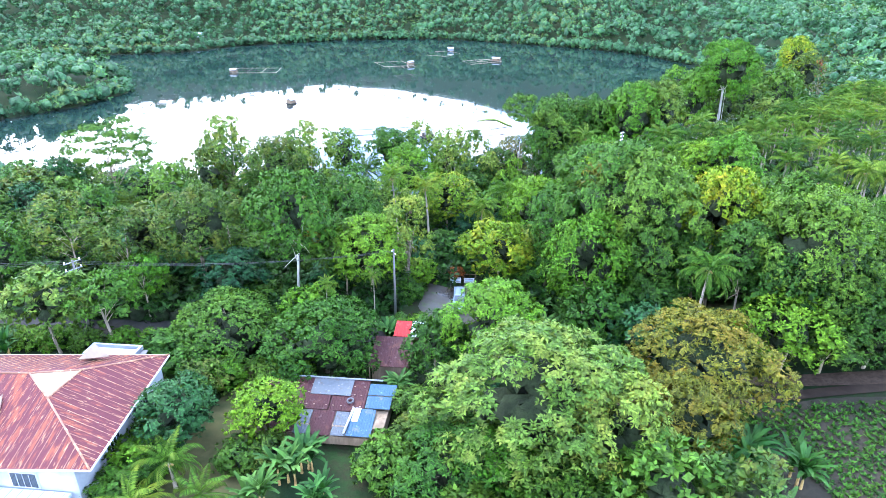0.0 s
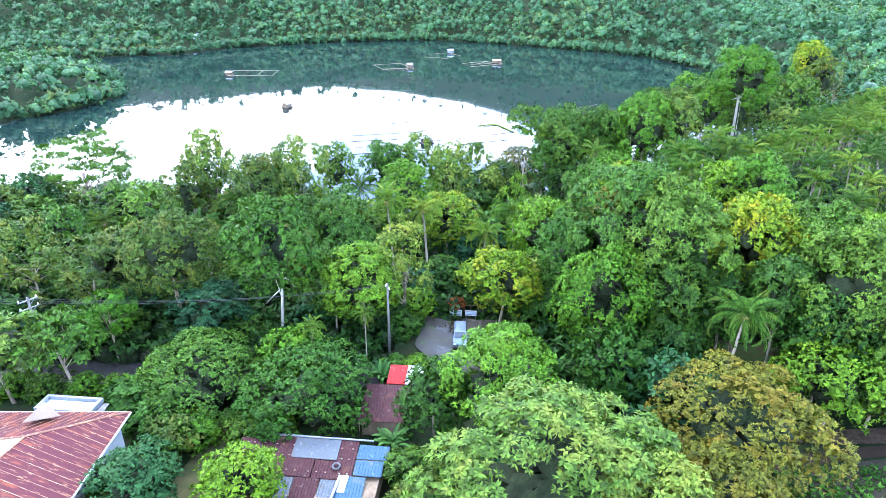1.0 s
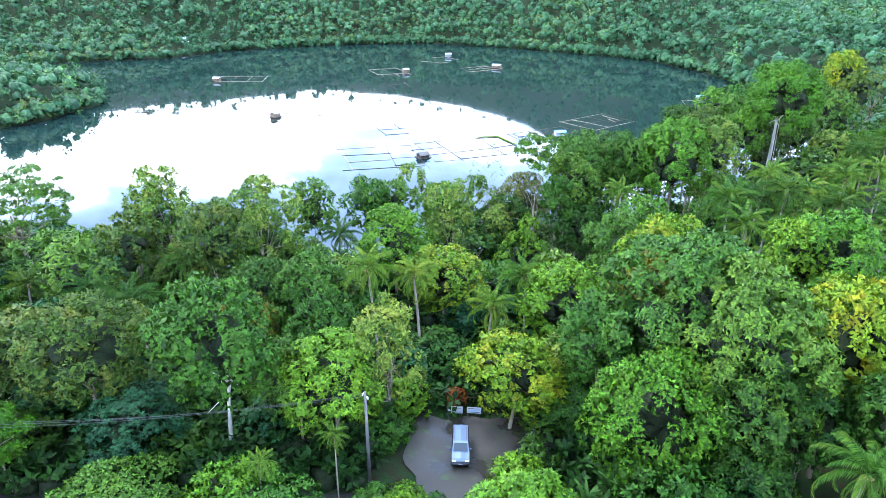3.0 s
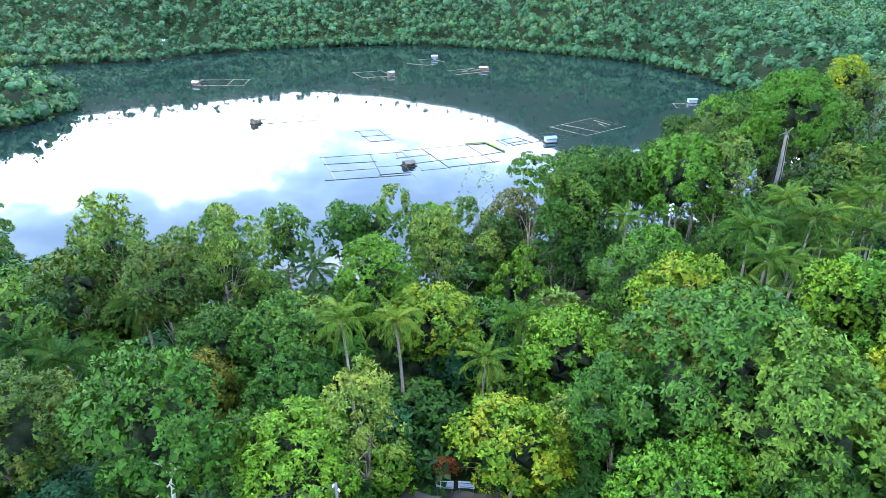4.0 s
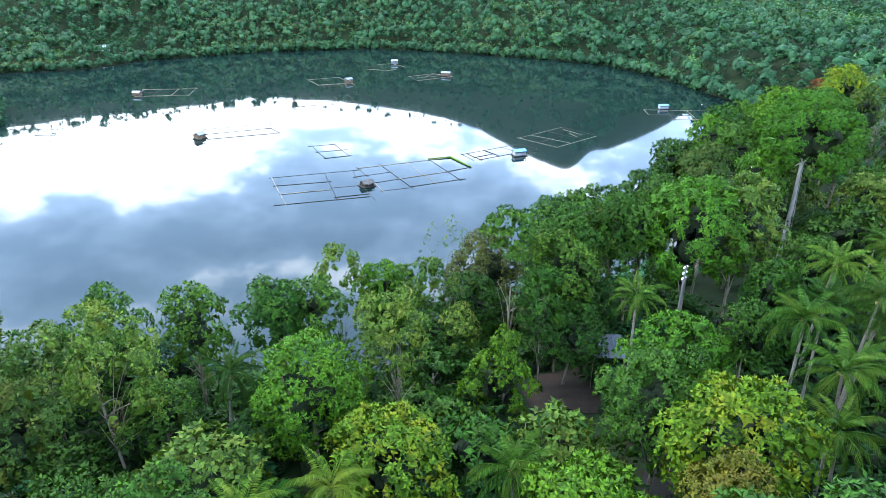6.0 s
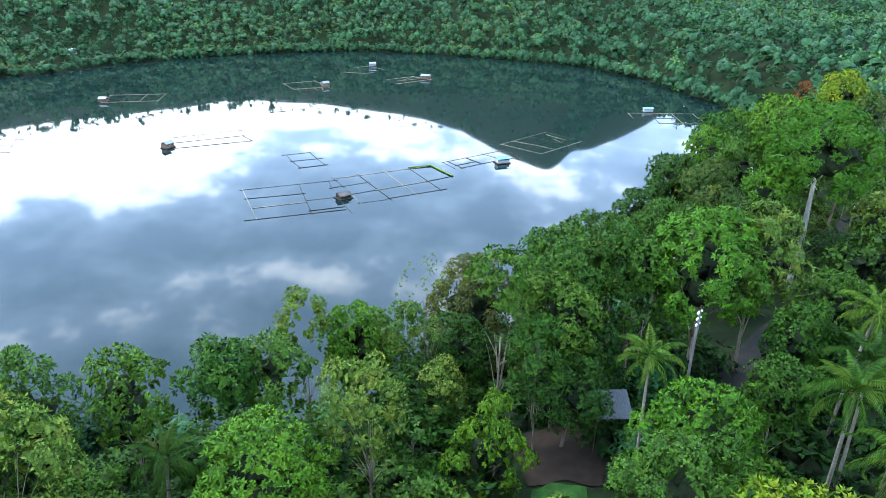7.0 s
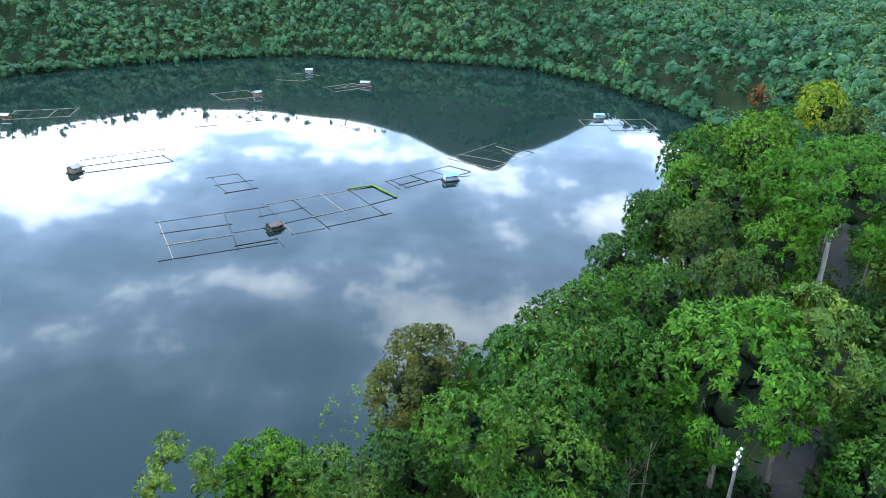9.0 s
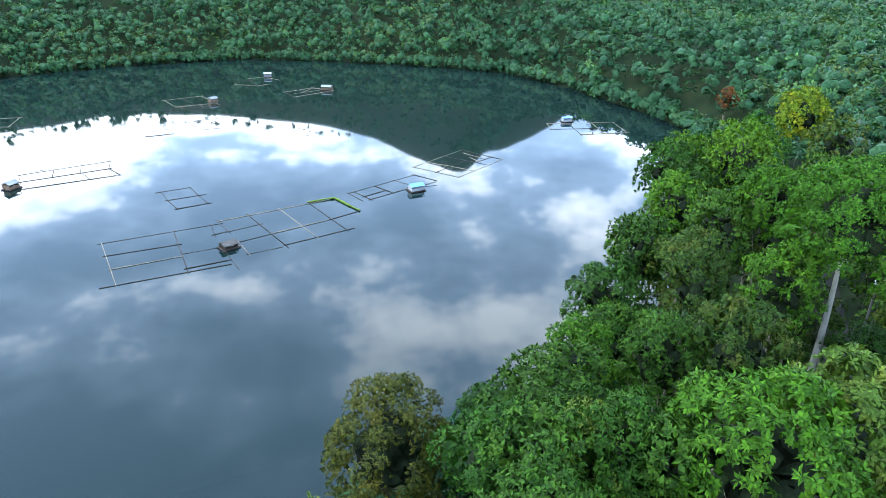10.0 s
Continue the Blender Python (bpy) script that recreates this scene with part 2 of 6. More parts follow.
# ---- helpers for building ----
def mesh_from(name, verts, faces, mats, smooth=False):
    me = bpy.data.meshes.new(name)
    if isinstance(faces, np.ndarray):
        V, F = np.asarray(verts, np.float32), np.asarray(faces, np.int32)
        me.vertices.add(len(V))
        me.vertices.foreach_set("co", V.ravel())
        me.loops.add(F.size)
        me.loops.foreach_set("vertex_index", F.ravel())
        me.polygons.add(len(F))
        me.polygons.foreach_set("loop_start", np.arange(0, F.size, F.shape[1], dtype=np.int32))
    else:
        me.from_pydata(verts.tolist() if isinstance(verts, np.ndarray) else verts, [], faces)
    for x in (mats if isinstance(mats, (list, tuple)) else [mats]):
        me.materials.append(x)
    if smooth:
        me.polygons.foreach_set("use_smooth", [True] * len(me.polygons))
    me.update(calc_edges=True)
    return me


def part_mesh(name, me, parent, label=""):
    ob = new(name, me)
    ob.parent = parent
    if label:
        ob["label"] = label
    return ob


def bm_mesh(name, bm, mats):
    me = bpy.data.meshes.new(name)
    bm.normal_update()
    bm.to_mesh(me)
    bm.free()
    for x in (mats if isinstance(mats, (list, tuple)) else [mats]):
        me.materials.append(x)
    return me


def part(name, bm, material, parent, label=""):
    return part_mesh(name, bm_mesh(name, bm, material), parent, label)


def box(bm, cx, cy, cz, sx, sy, sz, rz=0.0, bevel=0.0):
    r = bmesh.ops.create_cube(bm, size=1.0, matrix=pose(cx, cy, cz, 0, 0, rz) @ Matrix.Diagonal((sx, sy, sz, 1)))
    if bevel:
        es = list({e for v in r["verts"] for e in v.link_edges})
        bmesh.ops.bevel(bm, geom=es, offset=bevel, segments=2, affect="EDGES", profile=0.5)


def tube_arrays(path, radii, sides=6):
    """Rings along a path. Returns vertices and faces."""
    P = np.asarray(path, float)
    n = len(P)
    T = np.gradient(P, axis=0)
    T /= np.linalg.norm(T, axis=1)[:, None] + 1e-9
    ref = np.where(np.abs(T[:, 2:3]) > 0.9, np.array([[1.0, 0, 0]]), np.array([[0, 0, 1.0]]))
    U = np.cross(T, ref)
    U /= np.linalg.norm(U, axis=1)[:, None] + 1e-9
    V = np.cross(T, U)
    ang = np.arange(sides) * 2 * np.pi / sides
    R = np.asarray(radii, float)[:, None, None]
    ring = P[:, None] + R * (np.cos(ang)[None, :, None] * U[:, None] + np.sin(ang)[None, :, None] * V[:, None])
    verts = ring.reshape(-1, 3)
    faces = []
    for i in range(n - 1):
        for j in range(sides):
            k = (j + 1) % sides
            faces.append((i * sides + j, i * sides + k, (i + 1) * sides + k, (i + 1) * sides + j))
    faces.append(tuple(range(sides))[::-1])
    faces.append(tuple((n - 1) * sides + j for j in range(sides)))
    return verts, faces


class Build:
    """Gathers vertices and faces from several pieces into one mesh."""

    def __init__(self):
        self.v, self.f, self.n = [], [], 0

    def add(self, verts, faces):
        self.v.append(np.asarray(verts, float))
        self.f += [tuple(i + self.n for i in f) for f in faces]
        self.n += len(verts)

    def tube(self, path, radii, sides=6):
        if isinstance(radii, (int, float)):
            radii = [radii] * len(path)
        self.add(*tube_arrays(path, radii, sides))

    def mesh(self, name, mats, smooth=False):
        return mesh_from(name, np.vstack(self.v), self.f, mats, smooth)


# ---- terrain ----
LAKE = np.array([(-60, 160), (-25, 163), (-8, 172), (8, 193), (28, 198), (53, 214), (77, 236), (104, 272), (128, 306), (153, 350), (163, 400), (160, 432),
                 (153, 464), (139, 526), (111, 582), (71, 612), (25, 636), (-24, 659), (-77, 674), (-127, 663), (-175, 648), (-215, 620), (-253, 593),
                 (-276, 548), (-313, 534), (-370, 505), (-430, 500), (-430, 470), (-340, 455), (-280, 425), (-246, 405), (-228, 372), (-235, 330),
                 (-255, 296), (-262, 262), (-240, 215), (-190, 180), (-120, 165)], float)


def lake_distance(x, y):
    """Distance to the shore: negative on the water."""
    x, y = np.asarray(x, float), np.asarray(y, float)
    best = np.full(x.shape, 1e9)
    inside = np.zeros(x.shape, bool)
    for (ax, ay), (bx, by) in zip(LAKE, np.roll(LAKE, -1, axis=0)):
        ex, ey = bx - ax, by - ay
        t = np.clip(((x - ax) * ex + (y - ay) * ey) / (ex * ex + ey * ey), 0, 1)
        best = np.minimum(best, np.hypot(x - ax - t * ex, y - ay - t * ey))
        if by != ay:
            cross = ((ay > y) != (by > y)) & (x < (bx - ax) * (y - ay) / (by - ay) + ax)
            inside ^= cross
    return np.where(inside, -best, best)


def smooth(v, a, b):
    t = np.clip((v - a) / (b - a), 0, 1)
    return t * t * (3 - 2 * t)


def height(x, y):
    x, y = np.asarray(x, float), np.asarray(y, float)
    d = lake_distance(x, y)
    near = np.interp(d, [-60, -8, 0, 6, 15, 30, 45, 60], [-9, -2, 0.1, 5, 13, 22, 27.5, 28.5])
    near = near + smooth(x, 15, 90) * smooth(d, 20, 70) * 4.5
    rim = np.interp(d, [-60, -8, 0, 12, 60, 160, 290, 420, 800], [-9, -2, 0.2, 4, 24, 60, 100, 104, 60])
    east = np.interp(d, [-60, -8, 0, 8, 30, 90, 200, 500, 1200], [-9, -2, 0.2, 6, 20, 30, 26, 14, 8])
    west = np.interp(d, [-60, -8, 0, 14, 60, 160, 320, 800], [-9, -2, 0.2, 1.5, 8, 38, 90, 95])
    wn = smooth(y + 0.25 * x, 330, 470)
    h = near * (1 - wn) + rim * wn
    we = smooth(x - 0.1 * (y - 400), 120, 190) * smooth(y, 250, 380)
    h = h * (1 - we) + east * we
    ww = smooth(-x, 190, 300) * smooth(y, 180, 330) * (1 - smooth(y, 560, 700))
    h = h * (1 - ww) + west * ww
    far = np.hypot(x, y - 400)
    h = np.where(d > 0, h * (1 - 0.75 * smooth(far, 900, 1800)), h)
    u = np.hypot((x - 280) / np.where(x < 280, 345, 290), (y - 1390) / 340)
    h = h + np.where(d > 0, np.maximum(0, 295 * np.exp(-u ** 1.6) - 15) * (1 + 0.02 * np.sin(x * 0.09) * np.cos(y * 0.08 + 1)), 0)
    h = h + smooth(d, 25, 120) * (1.6 * np.sin(x * 0.043 + 1.1) * np.cos(y * 0.037) + 4 * smooth(far, 350, 700) * np.sin(x * 0.019) * np.cos(y * 0.023 + 0.7))
    return h


def ground_at(x, y):
    return float(height(np.array([x]), np.array([y]))[0])


def axis(parts):
    return np.unique(np.concatenate([np.arange(a, b, s) for a, b, s in parts]))


gx = axis([(-4000, -800, 200), (-800, -300, 25), (-300, -120, 10), (-120, 170, 3.5), (170, 420, 12), (420, 1000, 35), (1000, 4001, 200)])
gy = axis([(-1500, -100, 100), (-100, 0, 10), (0, 260, 3.5), (260, 500, 10), (500, 820, 12), (820, 1700, 40), (1700, 4800, 200)])
GX, GY = np.meshgrid(gx, gy)
GZ = height(GX, GY)
nx, ny = len(gx), len(gy)
idx = np.arange(nx * ny).reshape(ny, nx)
quads = np.stack([idx[:-1, :-1], idx[:-1, 1:], idx[1:, 1:], idx[1:, :-1]], -1).reshape(-1, 4)
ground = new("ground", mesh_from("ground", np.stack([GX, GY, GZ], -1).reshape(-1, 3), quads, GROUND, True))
tagged(ground, "grassy wooded land sloping down to a crater lake", "ground", kind="structure")
water = new("water", mesh_from("water", [(-460, 150, 0), (190, 150, 0), (190, 700, 0), (-460, 700, 0)], [(0, 1, 2, 3)], WATER))
tagged(water, "calm dark lake water mirroring clouds and hills", "water", kind="structure")

# ---- vegetation kinds ----
def unit(v):
    return v / (np.linalg.norm(v, axis=-1, keepdims=True) + 1e-9)


GOLD = (1 + 5 ** 0.5) / 2
ICO = unit(np.array([(-1, GOLD, 0), (1, GOLD, 0), (-1, -GOLD, 0), (1, -GOLD, 0), (0, -1, GOLD), (0, 1, GOLD), (0, -1, -GOLD), (0, 1, -GOLD), (GOLD, 0, -1), (GOLD, 0, 1), (-GOLD, 0, -1), (-GOLD, 0, 1)], float))
ICO_F = np.array([(0, 11, 5), (0, 5, 1), (0, 1, 7), (0, 7, 10), (0, 10, 11), (1, 5, 9), (5, 11, 4), (11, 10, 2), (10, 7, 6), (7, 1, 8),
                  (3, 9, 4), (3, 4, 2), (3, 2, 6), (3, 6, 8), (3, 8, 9), (4, 9, 5), (2, 4, 11), (6, 2, 10), (8, 6, 7), (9, 8, 1)])


def rosettes(P, N, k, length, width, spread, rng, droop=0.0, fold=0.25):
    """k blades round each point P about the axis N: base, two sides and a tip each, folded along the midrib."""
    n = len(P)
    ref = np.where(np.abs(N[:, 2:3]) > 0.9, np.array([[1.0, 0, 0]]), np.array([[0, 0, 1.0]]))
    U = unit(np.cross(N, ref))
    V = np.cross(N, U)
    phi = rng.uniform(0, 2 * np.pi, (n, 1)) + np.arange(k)[None] * 2 * np.pi / k + rng.normal(0, 0.3, (n, k))
    th = np.radians(rng.uniform(spread[0], spread[1], (n, k)))
    D = N[:, None] * np.cos(th)[..., None] + (U[:, None] * np.cos(phi)[..., None] + V[:, None] * np.sin(phi)[..., None]) * np.sin(th)[..., None]
    D[..., 2] -= droop
    D = unit(D)
    S = unit(np.cross(D, N[:, None] + rng.normal(0, 0.25, (n, k, 3))))
    up = np.cross(S, D)
    L = length * rng.uniform(0.7, 1.25, (n, k, 1))
    Wd = width * rng.uniform(0.75, 1.2, (n, k, 1)) * 0.5
    B = P[:, None] + D * L * 0.08
    M = P[:, None] + D * L * 0.5
    verts = np.stack([B, M + S * Wd + up * Wd * fold, B + D * L - np.array([0, 0, 1.0]) * L * droop * 0.3, M - S * Wd + up * Wd * fold], 2).reshape(-1, 3)
    i = np.arange(n * k)[:, None] * 4
    faces = np.concatenate([i + np.array([[0, 1, 2]]), i + np.array([[0, 2, 3]])])
    return verts, faces


def crown_lobes(rng, n, R, H, lobe, bottom=-0.45, lift=0.0, shell=0.75):
    """Clump centres and radii that make an uneven dome of radius R and height H about the origin."""
    C, r = [], []
    skew = rng.uniform(0, 6.28)
    for i in range(n):
        u = (i + 0.5) / n
        zc = bottom + (1.0 - bottom) * u
        a = i * 2.39996 + rng.uniform(-0.5, 0.5)
        deep = rng.uniform(0.8, 0.98) if rng.uniform() < shell else rng.uniform(0.35, 0.75)
        uneven = 1 + 0.14 * math.sin(2 * a + skew) + 0.1 * math.sin(3 * a - 2 * skew + 4 * zc)
        rad = math.sqrt(max(0.02, 1 - min(1, abs(zc)) ** 2)) * deep * uneven
        C.append((math.cos(a) * rad * R, math.sin(a) * rad * R, zc * H * 0.5 * (0.55 + 0.45 * deep) * rng.uniform(0.9, 1.06) + lift))
        r.append(lobe * R * rng.uniform(0.65, 1.35))
    return np.array(C), np.array(r)


def leafy(rng, C, r, n, k, length, width, spread, droop=0.0, flat=1.0, up=0.2):
    """Blades on the open outside of the clumps, none buried within the crown."""
    m = n * 7
    which = rng.choice(len(C), m, p=r ** 2 / np.sum(r ** 2))
    d = unit(rng.normal(0, 1, (m, 3)) + np.array([0, 0, up]))
    P = C[which] + d * r[which][:, None] * rng.uniform(0.85, 1.12, (m, 1)) * np.array([1, 1, flat])
    depth = np.full(m, 9.0)
    for c, q in zip(C, r):
        depth = np.minimum(depth, np.linalg.norm(P - c, axis=1) / q)
    middle = np.array([0, 0, C[:, 2].min() + 0.35 * np.ptp(C[:, 2])])
    reach = np.linalg.norm((P - middle) / (np.abs(P).max(axis=0) + 1e-6), axis=1)
    score = np.minimum(depth, 1.0) + 0.3 * np.sum(unit(P - middle) * d, axis=1) + 0.2 * reach + 0.12 * d[:, 2] + rng.uniform(0, 0.3, m)
    keep = np.argsort(-score)[:n]
    P, d = P[keep], d[keep]
    ax = unit(d + np.array([0, 0, 0.35]) + rng.normal(0, 0.25, d.shape))
    return rosettes(P, ax, k, length, width, spread, rng, droop)


def limbs(rng, C, top, trunk_r, lean, foot=-1.0, every=1, fork=0.45, sides=6):
    """Trunk from the foot to the crown and limbs out to the clumps. The crown's middle is at z = top."""
    b = Build()
    t0 = np.array([0, 0, foot])
    t1 = np.array([lean[0], lean[1], top])
    s = np.linspace(0, 1, 6)
    path = t0 + (t1 - t0) * s[:, None] + np.stack([np.sin(s * 3.1) * 0.25, np.sin(s * 2.2) * 0.2, s * 0], -1) * rng.uniform(-1, 1, 3)
    b.tube(path, trunk_r * (1.25 - 0.75 * s), 7)
    for c in C[::every]:
        q = np.array([c[0], c[1], c[2] + top])
        a = path[0] + (path[-1] - path[0]) * rng.uniform(fork, 0.95)
        m = (a + q) / 2 + np.array([0, 0, 0.12 * np.linalg.norm(q - a)]) + rng.normal(0, 0.15, 3)
        u = np.linspace(0, 1, 5)[:, None]
        pth = (1 - u) ** 2 * a + 2 * u * (1 - u) * m + u ** 2 * q
        b.tube(pth, trunk_r * np.array([0.42, 0.3, 0.22, 0.14, 0.05]), 5)
    return b


def inner_leaves(rng, C, r, size, blade, flat=1.0, k=14):
    """The inner leaves of each clump, lying close under the outer ones."""
    n = len(C)
    D = unit(rng.normal(0, 1, (n, k, 3)) + np.array([0, 0, 0.3]))
    P = C[:, None] + D * (r * size)[:, None, None] * rng.uniform(0.6, 1.0, (n, k, 1)) * np.array([1, 1, flat])
    T = unit(np.cross(D, rng.normal(0, 1, (n, k, 3))) + D * rng.uniform(-0.2, 0.4, (n, k, 1)))
    S = unit(np.cross(T, D + rng.normal(0, 0.3, (n, k, 3))))
    L = blade * rng.uniform(0.7, 1.25, (n, k, 1)) * np.clip((r / np.mean(r))[:, None, None], 0.7, 1.3)
    W = L * rng.uniform(0.45, 0.65, (n, k, 1))
    v = np.stack([P - T * L, P - T * L * 0.1 + S * W, P + T * L, P + T * L * 0.15 - S * W], 2).reshape(-1, 3)
    i = np.arange(n * k)[:, None] * 4
    return v, np.concatenate([i + np.array([[0, 1, 2]]), i + np.array([[0, 2, 3]])])


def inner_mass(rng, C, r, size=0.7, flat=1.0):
    """An uneven rounded mass filling the inside of each clump, later coloured shade-dark."""
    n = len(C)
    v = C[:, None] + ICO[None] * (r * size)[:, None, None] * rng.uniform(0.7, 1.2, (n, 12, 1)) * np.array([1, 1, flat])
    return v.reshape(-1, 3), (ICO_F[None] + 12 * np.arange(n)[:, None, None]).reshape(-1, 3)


def rounded(v, f, C, centre, leaf=0.4):
    """Turn the blades outwards and lend them the roundness of their clump and crown."""
    near = np.empty(len(v), int)
    for i in range(0, len(v), 20000):
        near[i:i + 20000] = np.argmin(np.sum((v[i:i + 20000, None] - C[None]) ** 2, axis=2), axis=1)
    N = unit(v - C[near]) * 0.75 + unit(v - centre) * 0.6 + np.array([0, 0, 0.1])
    fn = unit(np.cross(v[f[:, 1]] - v[f[:, 0]], v[f[:, 2]] - v[f[:, 0]]))
    away = np.sum(fn * N[f].sum(1), axis=1) < 0
    f = f.copy()
    f[away] = f[away][:, ::-1]
    fn[away] *= -1
    blade = np.zeros_like(v)
    for q in range(3):
        np.add.at(blade, f[:, q], fn)
    return f, unit(N + unit(blade) * leaf * 2)


def shaded_mesh(name, v, f, N, mats):
    me = mesh_from(name, v, f, mats, True)
    me.normals_split_custom_set_from_vertices(N.tolist())
    return me


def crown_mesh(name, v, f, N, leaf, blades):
    """Leaves outside; inside, a dark mass that stands in for shade between them."""
    me = shaded_mesh(name, v, f, N, [leaf, INNER_SHADE])
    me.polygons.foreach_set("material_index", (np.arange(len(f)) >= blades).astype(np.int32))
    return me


def joined(a, b):
    return np.vstack([a[0], b[0]]), np.vstack([np.asarray(a[1]), np.asarray(b[1]) + len(a[0])])


def make_broadleaf(seed, kind, R, low):
    """Crown and trunk for a tree whose crown has radius R; the foot is at z = 0. Returns the crown's top too."""
    rng = np.random.default_rng(seed)
    o = dict(H=2.1, bottom=-0.85, spread=(20, 85), droop=0.12, flat=1.0, trunk=0.05, every=14, core=0.72, shell=0.75, k=5)
    o.update(kind)
    g = R / 5.0
    C, r = crown_lobes(rng, int(o["n"] * (0.45 + 0.55 * g ** 1.5)), R, o["H"] * R, o["lobe"] * (0.55 + 0.45 / g), o["bottom"], 0.0, o["shell"])
    cut, grow = (0.3, 1.65) if low else (1.0, 1.0)
    v, f = leafy(rng, C, r, max(120, int(o["count"] * g * g * cut)), o["k"], o["length"] * grow, o["width"] * grow, o["spread"], o["droop"], o["flat"])
    if o["core"]:
        v, f = joined((v, f), inner_leaves(rng, C, r, o["core"], 0.4 * grow ** 0.5, o["flat"], 7 if low else 14))
    blades = len(f)
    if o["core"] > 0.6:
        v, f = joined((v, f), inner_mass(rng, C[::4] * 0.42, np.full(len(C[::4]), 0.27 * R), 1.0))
    f, nrm = rounded(v, np.asarray(f), C, np.array([0, 0, -0.3 * R]))
    mid = 1.6 * R
    v[:, 2] += mid
    b = limbs(rng, C * (0.97 if o["core"] < 0.5 else 0.72), mid - 0.1 * R, o["trunk"] * R, rng.normal(0, 0.1 * R, 2), every=o["every"] * (2 if low else 1))
    if o.get("spire"):
        v[:, :2] *= np.clip(1.15 - np.abs(v[:, 2:3] - mid) / (2.9 * R), 0.25, 1)
    return v, f, b, float(v[:, 2].max()), nrm, blades


KINDS = {
    "dense": dict(n=76, lobe=0.255, shell=0.9, count=1120, length=0.42, width=0.22, spread=(20, 80)),
    "broad": dict(n=68, lobe=0.25, shell=0.9, count=800, k=7, length=0.5, width=0.21, spread=(45, 95), droop=0.16, every=12),
    "fine": dict(n=90, lobe=0.22, count=1350, k=5, length=0.34, width=0.175, spread=(20, 90), droop=0.2, every=18),
    "open": dict(n=46, lobe=0.26, count=980, core=0.68, length=0.41, width=0.2, spread=(25, 95), H=2.25, every=3, trunk=0.044, shell=0.6),
    "airy": dict(n=38, lobe=0.23, count=850, core=0.58, length=0.36, width=0.16, spread=(20, 95), droop=0.05, H=2.3, every=2, trunk=0.034, shell=0.5),
    "layer": dict(n=34, lobe=0.27, count=1000, core=0.58, length=0.4, width=0.2, spread=(45, 95), droop=0.05, H=1.7, flat=0.42, every=3),
    "bare": dict(n=46, lobe=0.2, count=130, k=4, core=0, length=0.28, width=0.15, every=1, trunk=0.04, H=2.1, bottom=-0.7, shell=0.5),
    "column": dict(n=44, lobe=0.28, count=1500, length=0.4, width=0.21, spread=(20, 75), droop=0.3, H=4.0, bottom=-0.95, spire=True),
}
SIZES = (2.2, 3.2, 4.2, 5.4, 7.0)
TREE = {}


def tree_kind(kind, radius, variant, low):
    """Crown and trunk meshes of a kind in the size nearest to a radius, made once and shared."""
    R = min(SIZES, key=lambda q: abs(math.log(q / radius)))
    key = (kind, R, variant, low)
    if key not in TREE:
        v, f, b, top, nrm, blades = make_broadleaf(100 + 10 * list(KINDS).index(kind) + 3 * SIZES.index(R) + variant + 500 * low, KINDS[kind], R, low)
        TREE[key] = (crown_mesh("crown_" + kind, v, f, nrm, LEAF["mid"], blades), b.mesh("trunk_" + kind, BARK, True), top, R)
    return TREE[key]


def plant_tree(x, y, top, radius, kind, leaf, label, seed, bark=None, name="tree", group="", base=None, ncat="tree", low=False):
    """A tree with its foot on the ground at x, y and the crown's top at height top."""
    rng = random.Random(seed)
    cm, tm, mtop, R = tree_kind(kind, radius, seed % 2, low)
    zg = ground_at(x, y) if base is None else base
    H = max(2.5, top - zg)
    root = new(name)
    sxy = radius / R
    sz = min(max(0.7 * H / (2.3 * R), 0.78 * sxy), 1.15 * sxy)
    root.matrix_world = pose(x, y, zg, 0, 0, rng.uniform(0, 360))
    trunk, crown = part_mesh("trunk", tm, root), part_mesh("crown", cm, root)
    # the trunk reaches up to the crown, which keeps its proportions
    trunk.matrix_basis = Matrix.Diagonal((sxy, sxy, H / mtop, 1))
    crown.matrix_basis = Matrix.Translation((0, 0, H - sz * mtop)) @ Matrix.Diagonal((sxy, sxy * rng.uniform(0.9, 1.1), sz, 1))
    for ob, m in ((crown, LEAF[leaf]), (trunk, bark or BARK)):
        ob.material_slots[0].link = "OBJECT"
        ob.material_slots[0].material = m
    tagged(root, label, ncat, group)
    return root


